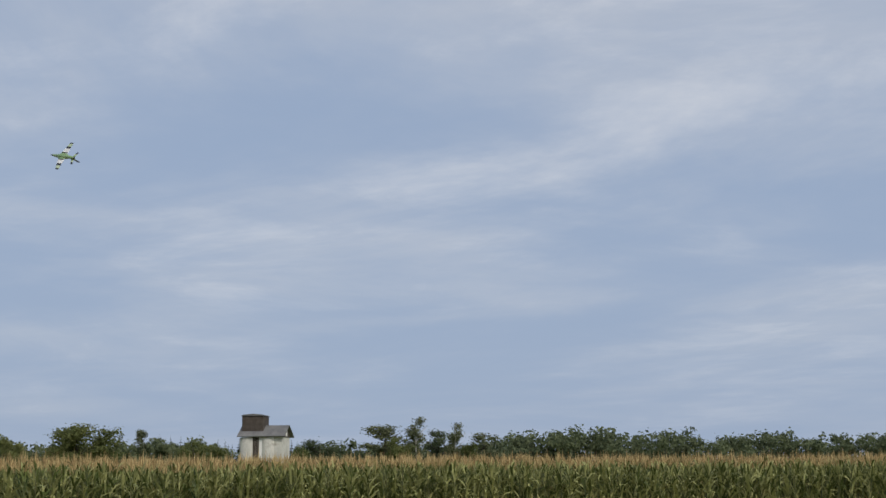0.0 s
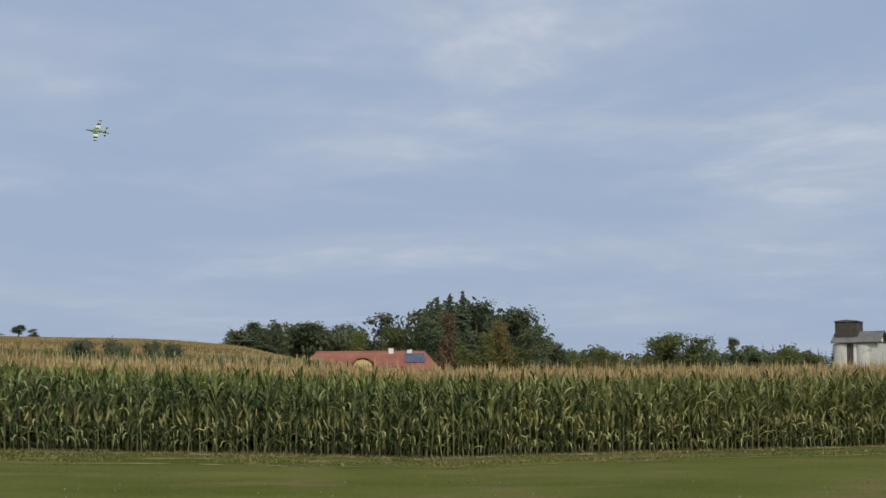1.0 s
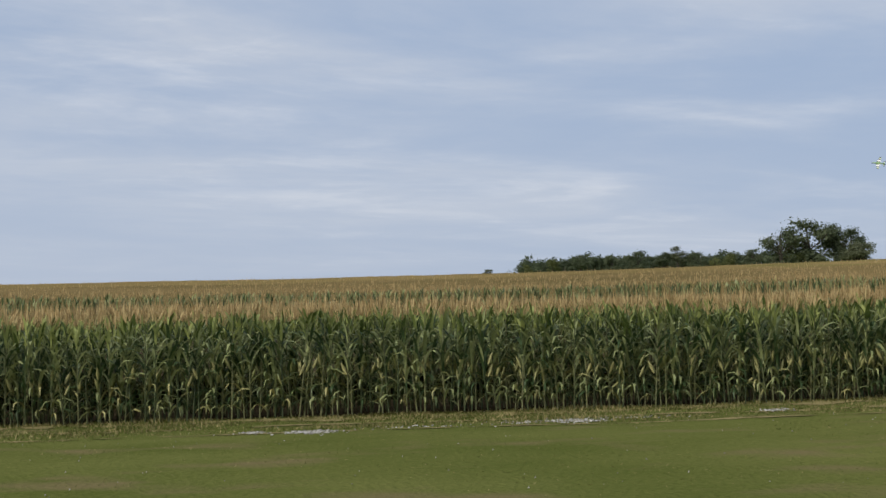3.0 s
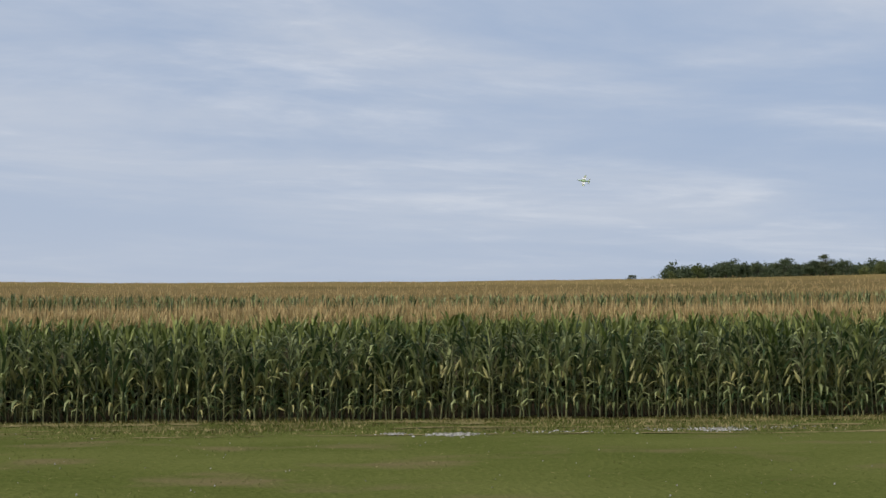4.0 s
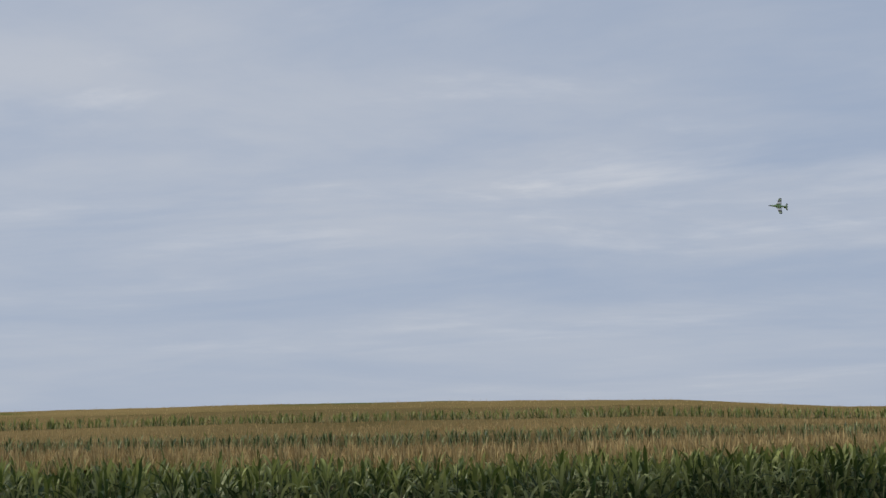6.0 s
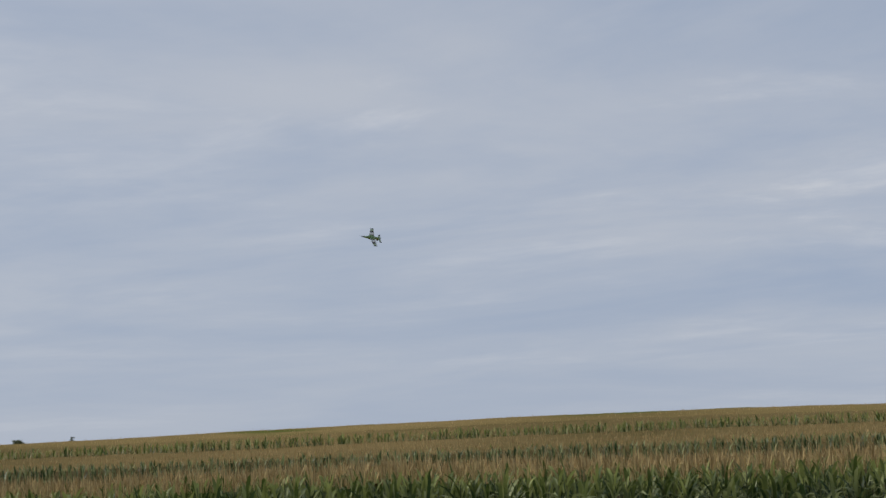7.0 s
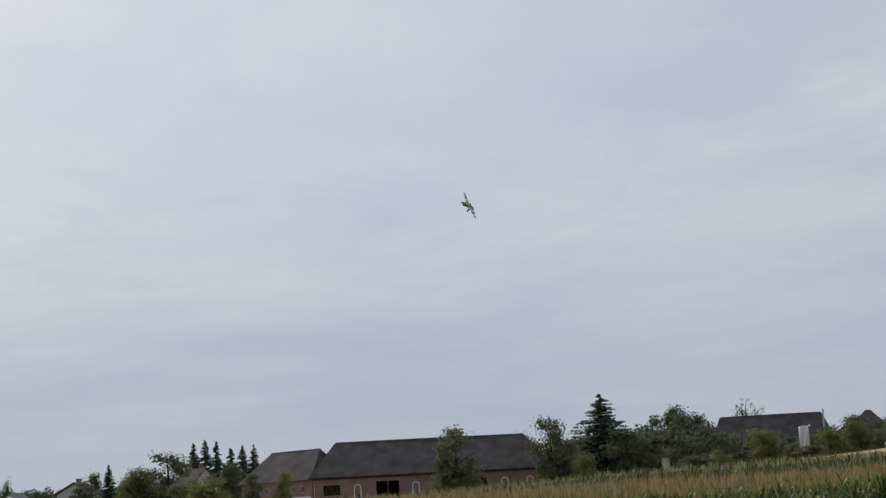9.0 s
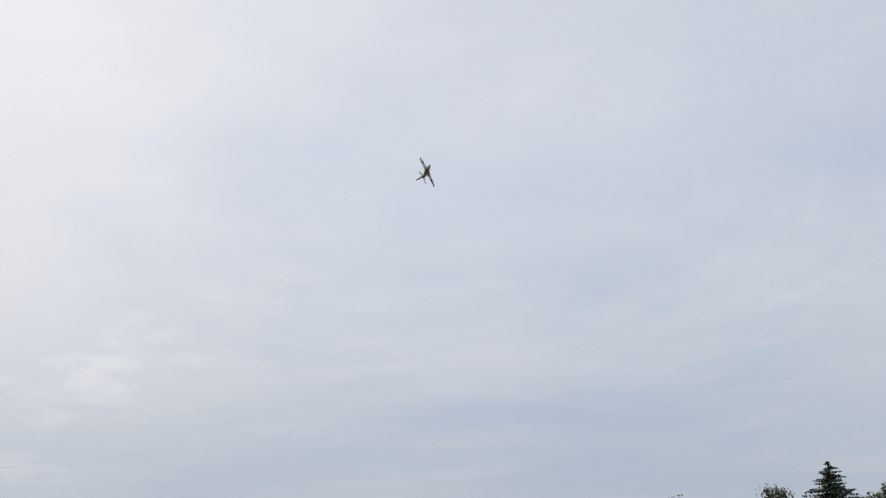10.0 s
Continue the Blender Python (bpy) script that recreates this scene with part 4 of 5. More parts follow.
def forest(name, b0, b1, r, tops, count, conifer, label):
    """A distant wood as one mass of crowns."""
    rand = np.random.default_rng(int(abs(b0) * 10))
    c, rad, h = [], [], Heap()
    for i in range(count):
        b = b0 + (b1 - b0) * (i + rand.uniform(-0.5, 1.5)) / count
        q = r + rand.uniform(0, 25)
        x, y = polar(b, q)
        top = float(np.interp(b, [t[0] for t in tops], [t[1] for t in tops]))
        z1 = EYE[2] + q * math.tan(radians(top)) + rand.normal(-0.8, 0.8)
        z0 = float(land(b, q))
        z1 = max(z1, z0 + (1.0 if conifer else 2.5))
        if conifer:
            v, t = tube([(x, y, z0 - 1), (x, y, z1)], [0.3, 0.03], 5)
            h.add(v, t, 1)
            z, hgt = z0 + 0.15 * (z1 - z0), z1 - z0
            for s in np.linspace(0.1, 1, 12):
                w = max(0.28 * hgt, 0.9) * (1 - s) + 0.14
                zz = z0 + hgt * s
                for a in rand.uniform(0, 6.28, 7):
                    o, sd = np.array([math.cos(a), math.sin(a), 0]), np.array([-math.sin(a), math.cos(a), 0])
                    p = np.array([x, y, zz])
                    h.add([p, p + o * w - sd * w * 0.4 - [0, 0, w * 0.5], p + o * w * 1.25 - [0, 0, w * 0.75], p + o * w + sd * w * 0.4 - [0, 0, w * 0.5]], [(0, 1, 2), (0, 2, 3)], 0)
        else:
            v, t = tube([(x, y, z0 - 1), (x, y, (z0 + z1) / 2)], [0.35, 0.12], 5)
            h.add(v, t, 1)
            n, hgt = 12, z1 - z0
            lift = rand.uniform(0.05, 0.86, n)
            cc = [(x + rand.normal(0, max(hgt, 5) * 0.28) * math.sqrt(1 - 0.8 * k * k), y + rand.normal(0, hgt * 0.2), z0 + hgt * k) for k in lift]
            v, t, m = leaf_cloud(rand, cc, max(hgt, 5.5) * rand.uniform(0.17, 0.28, n), 400, 0.030 * hgt + 0.20, 0.9, 12)
            h.add(v, t, m)
    v, t, m = h.arrays()
    tagged(new(name, tri_mesh(v, t, [FOLIAGE[3] if conifer else FOLIAGE[0], BARK], m)), label, "wood", kind="stuff")


forest("distant_wood", 88.5, 108, 420, ((88.5, 2.15), (90, 2.46), (91.4, 2.58), (93.3, 2.44), (97, 2.3), (101, 2.24), (108, 2.2)), 105, False, "long dark green wood beyond the maize")
forest("distant_spruce_wood", 76.5, 88.5, 560, ((76.5, 2.15), (79, 2.2), (83.5, 2.06), (88.5, 2.0)), 80, True, "far line of dark spruces on the skyline")
forest("hill_spruce_wood", 36.6, 41.8, 420, ((36.6, 2.94), (38.0, 3.02), (38.8, 3.12), (39.8, 3.34), (40.6, 3.16), (41.8, 2.94)), 70, True, "small dark spruce wood on the hill crest")
forest("village_wood", -124, -109.5, 600, ((-124, 1.9), (-121, 1.87), (-117, 1.78), (-113, 1.55), (-109.5, 1.4)), 100, False, "low dark wood behind the village")
forest("house_thicket", 59.2, 64.0, 286, ((59.2, 2.8), (59.6, 3.0), (60, 3.08), (62, 3.05), (63.6, 2.95)), 34, False, "green trees crowding behind the red-roofed house")
forest("house_hedge", 58.8, 66.2, 330, ((57.8, 1.9), (60, 2.3), (63, 2.45), (66.2, 2.3)), 34, False, "green thicket behind the red-roofed house")
forest("lane_thicket", 69.5, 79.5, 330, ((69.5, 2.3), (71, 2.2), (73, 2.05), (75, 2.2), (79.5, 2.05)), 60, False, "low green thicket along the lane")
forest("wood_thicket", 65.9, 70.2, 288, ((65.9, 2.9), (66.0, 3.6), (66.2, 3.75), (67.0, 3.85), (67.6, 3.75), (68.9, 3.4), (70.0, 2.7)), 46, False, "dense dark green trees of the wood")
forest("orchard_thicket", 82.0, 90.0, 360, ((82, 1.95), (85, 2.05), (88, 2.05), (90, 1.95)), 40, False, "low mixed thicket past the grain store")
forest("crest_thicket", 11.5, 20.5, 400, ((11, 2.85), (13, 3.1), (16, 3.1), (18, 2.98), (20.5, 3.1)), 100, False, "dark thicket along the hill crest")
forest("farm_thicket", -96.8, -83.0, 340, ((-96.8, 1.8), (-95.5, 2.45), (-94, 2.6), (-91.5, 2.75), (-90.2, 2.65), (-89.3, 2.2), (-87, 2.1), (-85.8, 2.3), (-83, 2.2)), 110, False, "dense green thicket round the farm")
forest("village_thicket", -113.0, -105.5, 450, ((-113, 1.35), (-111.2, 1.7), (-109.4, 1.9), (-105.5, 1.9)), 50, False, "green thicket between the village houses")


# ---------------------------------------------------------------- buildings
REDTILE = surface("red_roof_tile", (0.20, 0.068, 0.042), (0.34, 0.135, 0.085), 0.5, 0.85, 0.5, 5.0)
DARKTILE = surface("dark_roof_tile", (0.048, 0.043, 0.041), (0.115, 0.100, 0.094), 0.4, 0.9, 0.6, 5.0, stain=((0.135, 0.108, 0.085), 0.25, 0.58), spec=0.15)
GREYROOF = surface("weathered_grey_roof", (0.085, 0.085, 0.085), (0.21, 0.205, 0.195), 0.5, 0.8, 0.4, 5.0, stain=((0.33, 0.32, 0.29), 0.3, 0.62))
BRICKWALL = surface("pink_brick", (0.19, 0.115, 0.095), (0.33, 0.215, 0.18), 0.6, 0.9, 0.4, 8.0)
WHITEWALL = surface("old_white_plaster", (0.40, 0.385, 0.35), (0.68, 0.66, 0.61), 0.5, 0.9, 0.2, 6.0, stain=((0.26, 0.235, 0.20), 0.5, 0.58))
YELLOWWALL = surface("yellow_plaster", (0.50, 0.38, 0.14), (0.70, 0.56, 0.25), 0.6, 0.9, 0.1, 6.0)
GREENWALL = surface("pale_green_plaster", (0.38, 0.43, 0.39), (0.52, 0.57, 0.52), 0.6, 0.9, 0.1, 6.0)
TIMBER = surface("dark_boards", (0.035, 0.027, 0.022), (0.095, 0.075, 0.06), 1.2, 0.85, 0.4, 7.0)
TRIM = surface("white_paint", (0.68, 0.67, 0.64), (0.82, 0.81, 0.78), 2.0, 0.6)
SOLAR = surface("solar_glass", (0.045, 0.06, 0.10), (0.09, 0.11, 0.16), 1.0, 0.15)
STEEL = surface("white_steel", (0.42, 0.43, 0.43), (0.56, 0.56, 0.55), 1.0, 0.5, 0, 8.0)
GLASS = surface("window_glass", (0.03, 0.035, 0.04), (0.07, 0.08, 0.09), 2.0, 0.1)


def stand(name, b, r, base, turn=0.0):
    """An Empty at a building's foot. Its x runs to the right as one faces it, y away."""
    x, y = polar(b, r)
    ob = new(name)
    ob.matrix_basis = pose(float(x), float(y), base, 0, 0, -b + turn)
    return ob


def hip_roof(root, name, x0, x1, y0, y1, z, rise, inset, over, mat, label=""):
    """Four slopes that meet in a ridge along x, each a thick sheet, with the ridge cap."""
    x0, x1, y0, y1 = x0 - over, x1 + over, y0 - over, y1 + over
    ym = (y0 + y1) / 2
    a, b = (x0 + inset, ym, z + rise), (x1 - inset, ym, z + rise)
    roof = new(name)
    roof.parent = root
    if label:
        roof["label"] = label
    for c in (((x0, y0, z), (x1, y0, z), b, a), ((x1, y1, z), (x0, y1, z), a, b), ((x0, y1, z), (x0, y0, z), a), ((x1, y0, z), (x1, y1, z), b)):
        part("slope", slab(c, 0.16), mat, roof)
    v, t = tube([a, ((a[0] + b[0]) / 2, ym, z + rise + 0.03), b], [0.17] * 3, 6)
    part("ridge_cap", tri_mesh(v + [0, 0, 0.12], t, [mat], np.zeros(len(t))), None, roof)
    return roof


def walls(root, mat, *spans):
    """Wall stretches and piers, each a part of its own."""
    for s in spans:
        part("wall", boxes(s), mat, root)


def wall_with(root, x0, x1, y, z0, z1, holes, mat, thick=0.4):
    """The front wall with real openings: piers, lintels and sills between the holes."""
    xs, spans = x0, []
    for h0, h1, s, top in sorted(holes):
        spans += [(xs, y, z0, h0, y + thick, z1), (h0, y, top, h1, y + thick, z1)]
        if s > z0 + 0.02:
            spans.append((h0, y, z0, h1, y + thick, s))
        xs = h1
    spans.append((xs, y, z0, x1, y + thick, z1))
    walls(root, mat, *spans)


def arch_trim(root, x, y, z, w, h, mat, pane=None):
    """A round-headed white surround with its blind panel or glass."""
    win = new("window")
    win.parent = root
    bm = bmesh.new()
    outer = [(x - w / 2, z)] + [(x - math.cos(math.pi * k / 10) * w / 2, z + h - w / 2 + math.sin(math.pi * k / 10) * w / 2) for k in range(11)] + [(x + w / 2, z)]
    q = 0.16
    inner = [(x - w / 2 + q, z)] + [(x - math.cos(math.pi * k / 10) * (w / 2 - q), z + h - w / 2 + math.sin(math.pi * k / 10) * (w / 2 - q)) for k in range(11)] + [(x + w / 2 - q, z)]
    rows = []
    for yy in (y - 0.05, y + 0.02):
        rows.append(([bm.verts.new((a, yy, c)) for a, c in outer], [bm.verts.new((a, yy, c)) for a, c in inner]))
    (o0, i0), (o1, i1) = rows
    for k in range(len(o0) - 1):
        bm.faces.new((o0[k], o0[k + 1], i0[k + 1], i0[k]))
        bm.faces.new((o0[k + 1], o0[k], o1[k], o1[k + 1]))
        bm.faces.new((i0[k], i0[k + 1], i1[k + 1], i1[k]))
    bmesh.ops.recalc_face_normals(bm, faces=bm.faces[:])
    part("surround", bm, TRIM, win)
    if pane:
        part("pane", boxes((x - w * 0.24, y - 0.03, z + 0.1, x + w * 0.24, y + 0.01, z + h * 0.36)), pane, win)


def long_barn():
    b, r = -100.0, 270
    base = float(land(b, r)) - 0.3
    root = tagged(stand("barn", b, r, base, 0), "long pink brick barn with a dark hipped tile roof", "barn")
    eave = EYE[2] + r * math.tan(radians(1.50)) - base
    ridge = EYE[2] + r * math.tan(radians(2.74)) - base
    L0, L1 = -19.6, 19.6
    d = 13.0
    holes = [(-18.0, -15.2, eave - 2.9, eave - 1.2), (-9.2, -5.4, -0.5, eave - 0.9), (5.6, 9.2, -0.5, eave - 0.8)]
    wall_with(root, L0, L1, 0, -1.0, eave, holes, BRICKWALL)
    for s in ((L0, 0.4, -1.0, L0 + 0.4, d, eave), (L1 - 0.4, 0.4, -1.0, L1, d, eave), (L0 + 0.4, d - 0.4, -1.0, L1 - 0.4, d, eave)):
        part("wall", boxes(s), BRICKWALL, root)
    part("floor", boxes((L0 + 0.4, 0.4, -1.0, L1 - 0.4, d - 0.4, -0.5)), SOIL, root)
    hip_roof(root, "roof", L0, L1, 0, d, eave, ridge - eave, 4.2, 0.7, DARKTILE, "dark weathered tile roof")
    part("cornice", boxes((L0, -0.12, eave - 0.3, L1, -0.003, eave - 0.02)), TIMBER, root)
    part("lattice", boxes(*[(-18.0 + 0.45 * k, 0.12, eave - 2.9, -17.9 + 0.45 * k, 0.2, eave - 1.2) for k in range(7)]), TIMBER, root)
    for x in (-12.3, -2.6, 1.6, 12.2, 16.4):
        arch_trim(root, x, 0, eave - 3.7, 1.25, 2.5, TRIM, GLASS if x < -12 else None)
    part("downpipe", boxes((L0 + 0.05, -0.16, -0.5, L0 + 0.17, -0.03, eave)), STEEL, root)
    part("door_post", boxes((-7.35, 0.05, -0.5, -7.15, 0.3, eave - 0.9)), TIMBER, root)
    part("door_post", boxes((7.3, 0.05, -0.5, 7.5, 0.3, eave - 0.8)), TIMBER, root)
    # the dwelling wing runs back from the corner
    root2 = tagged(stand("farmhouse_wing", -104.2, 271, base, -50), "pink brick farmhouse wing with small windows and dark tile roof", "farmhouse")
    e2, r2 = eave - 0.2, ridge - 0.9
    W = 19.0
    wins = [(-W + 1.5 + 2.4 * k, -W + 2.4 + 2.4 * k, e2 - 1.9, e2 - 0.8) for k in range(7)]
    wall_with(root2, -W, 0.0, 0, -1.0, e2, wins, BRICKWALL, 0.35)
    for s in ((-W, 0.35, -1, -W + 0.35, 9, e2), (-0.35, 0.35, -1, 0, 9, e2), (-W + 0.35, 8.65, -1, -0.35, 9, e2)):
        part("wall", boxes(s), BRICKWALL, root2)
    for h0, h1, s, top in wins:
        win = new("window")
        win.parent = root2
        part("window_frame", boxes((h0, 0.1, s, h0 + 0.08, 0.2, top), (h1 - 0.08, 0.1, s, h1, 0.2, top), (h0 + 0.08, 0.1, top - 0.08, h1 - 0.08, 0.2, top), (h0 + 0.08, 0.1, s, h1 - 0.08, 0.2, s + 0.08)), TRIM, win)
        part("pane", boxes((h0 + 0.08, 0.14, s + 0.08, h1 - 0.08, 0.17, top - 0.08)), GLASS, win)
    part("band", boxes((-W, -0.06, e2 - 3.0, -0.4, -0.003, e2 - 2.6)), TRIM, root2)
    for k in range(6):
        arch_trim(root2, -W + 2.2 + 3.0 * k, 0, e2 - 5.4, 1.0, 1.9, TRIM, GLASS)
    hip_roof(root2, "roof", -W, 0.0, 0, 9, e2, r2 - e2, 3.5, 0.6, DARKTILE, "worn grey-brown tile roof")


def grain_store():
    b, r = 80.88, 300
    base = float(land(b, r)) - 0.5
    z = lambda el: EYE[2] + r * math.tan(radians(el)) - base
    root = tagged(stand("grain_store", b, r, base, -16), "old white-walled grain store with a boarded rooftop tower", "grain store")
    e, rd, tt = z(2.26), z(2.66), z(3.06)
    L0, L1, d = -3.9, 3.8, 5.4
    walls(root, WHITEWALL, (L0, 0, -1, L1, 0.4, e), (L0, d - 0.4, -1, L1, d, e), (L0, 0.4, -1, L0 + 0.4, d - 0.4, e), (L1 - 0.4, 0.4, -1, L1, d - 0.4, e))
    # bulging bins and the boarded bay on the front
    for x in (-2.9, 1.1):
        bm = bmesh.new()
        n = 12
        a = [bm.verts.new((x + 1.5 * math.cos(math.pi + math.pi * k / n), 0.6 + 1.0 * math.sin(math.pi + math.pi * k / n), -1)) for k in range(n + 1)]
        c = [bm.verts.new((p.co.x, p.co.y, e - 0.1)) for p in a]
        for k in range(n):
            bm.faces.new((a[k], a[k + 1], c[k + 1], c[k]))
        part("bin", bm, WHITEWALL, root)
    part("boards", boxes(*[(-1.75 + 0.3 * k, -0.06, 0.2, -1.5 + 0.3 * k, -0.004, e - 0.1) for k in range(4)]), TIMBER, root)
    part("panel", boxes((-0.5, -0.08, 0.0, 0.4, -0.004, e - 0.1)), TRIM, root)
    ym = d / 2
    over = 0.7
    for y in (-over, d + over):
        part("slope", slab(((L0 - over, y, e), (L1 + over, y, e), (L1 + over, ym, rd), (L0 - over, ym, rd)), 0.14), GREYROOF, root)
    gable = new("gable")
    gable.parent = root
    bm = bmesh.new()
    vs = [bm.verts.new(c) for x in (L1 - 0.02, L1 + 0.1) for c in ((x, 0, e), (x, d, e), (x, ym, rd - 0.1))]
    bm.faces.new(vs[:3])
    bm.faces.new(vs[3:][::-1])
    for i in range(3):
        j = (i + 1) % 3
        bm.faces.new((vs[i], vs[j], vs[3 + j], vs[3 + i]))
    bmesh.ops.recalc_face_normals(bm, faces=bm.faces[:])
    part("boarding", bm, TIMBER, gable)
    part("shutter", boxes((L1 + 0.11, ym - 0.5, e + 0.15, L1 + 0.17, ym + 0.4, e + 1.1)), TRIM, gable)
    tower = new("tower")
    tower.parent = root
    part("tower_wall", boxes((-4.1, 0.8, rd - 1.6, 0.0, 4.6, tt - 0.25), bevel=0.05), TIMBER, tower)
    part("tower_roof", prism([(-4.3, tt - 0.25), (0.2, tt - 0.25), (-0.2, tt - 0.05), (-2.05, tt + 0.12), (-3.9, tt - 0.05)], 0.6, 4.8), GREYROOF, tower)


def red_house():
    b, r = 63.9, 230
    base = float(land(b, r)) - 1.0
    z = lambda el: EYE[2] + r * math.tan(radians(el)) - base
    root = tagged(stand("house", b, r, base, 0), "long house with red tile roof and yellow gable dormer", "house")
    e, rd = z(1.42), z(2.13)
    L0, L1, d = -9.6, 9.6, 10.0
    walls(root, YELLOWWALL, (L0, 0, -1, L1, 0.35, e), (L0, d - 0.35, -1, L1, d, e), (L0, 0.35, -1, L0 + 0.35, d - 0.35, e), (L1 - 0.35, 0.35, -1, L1, d - 0.35, e))
    hip_roof(root, "roof", L0, L1, 0, d, e, rd - e, 2.2, 0.5, REDTILE, "red clay tile roof")
    dormer = new("dormer")
    dormer.parent = root
    w, top = 1.95, z(1.92)
    part("gable_wall", prism([(-1.1 - w + 0.2, e - 1.6), (-1.1 + w - 0.2, e - 1.6), (-1.1 + w - 0.2, e), (-1.1 + w * 0.55, top - 0.45), (-1.1, top - 0.2), (-1.1 - w * 0.55, top - 0.45), (-1.1 - w + 0.2, e)], -0.5, 0.3), YELLOWWALL, dormer, "yellow plaster gable")
    outline = [(-1.1 + math.cos(math.pi * k / 8) * (w + 0.3), e - 0.2 + math.sin(math.pi * k / 8) * (top - e + 0.35)) for k in range(9)]
    ring = outline + [(x * 0.88 - 0.13, zz - 0.18) for x, zz in outline[::-1]]
    part("dormer_roof", prism(ring, -0.8, 4.0), REDTILE, dormer)
    for x in (-1.75, -0.75):
        part("dormer_window", boxes((x, -0.56, e - 0.5, x + 0.65, -0.51, e + 0.35)), GLASS, dormer)
    part("side_slope", slab(((1.6, -0.45, e + 0.55), (4.6, -0.45, e + 0.55), (4.6, 4.2, rd - 0.35), (1.6, 4.2, rd - 0.35)), 0.15), REDTILE, root)
    part("side_window", boxes((2.0, -0.35, e + 0.05, 4.2, -0.25, e + 0.5)), TRIM, root)
    panel = new("solar_panel")
    panel.parent = root
    s = (rd - e) / 5.5
    for k in range(4):
        y0 = 1.0 + 0.0 * k
        x0 = 5.0 + 0.72 * k
        part("panel", slab(((x0, 1.6, e + s * 2.1 + 0.25), (x0 + 0.68, 1.6, e + s * 2.1 + 0.25), (x0 + 0.68, 4.3, e + s * 4.8 + 0.25), (x0, 4.3, e + s * 4.8 + 0.25)), 0.06), SOLAR, panel)
    for x, hh in ((2.6, 0.65), (5.3, 0.45)):
        ch = new("chimney")
        ch.parent = root
        part("shaft", boxes((x, 4.4, rd - 1.2, x + 0.75, 5.1, rd + hh), bevel=0.03), TRIM, ch, "white chimney")
        part("cap", boxes((x - 0.06, 4.34, rd + hh + 0.002, x + 0.81, 5.16, rd + hh + 0.1)), GREYROOF, ch)
    small = tagged(stand("shed", 59.9, 232, float(land(59.9, 232)) - 0.5, 20), "small shed with a red tile roof beside trees", "shed")
    hz = EYE[2] + 232 * math.tan(radians(1.64)) - float(land(59.9, 232)) + 0.5
    part("wall", boxes((-1.6, 0, -0.5, 1.6, 3, hz - 0.9)), WHITEWALL, small)
    hip_roof(small, "roof", -1.6, 1.6, 0, 3, hz - 0.9, 0.9, 1.0, 0.25, REDTILE)


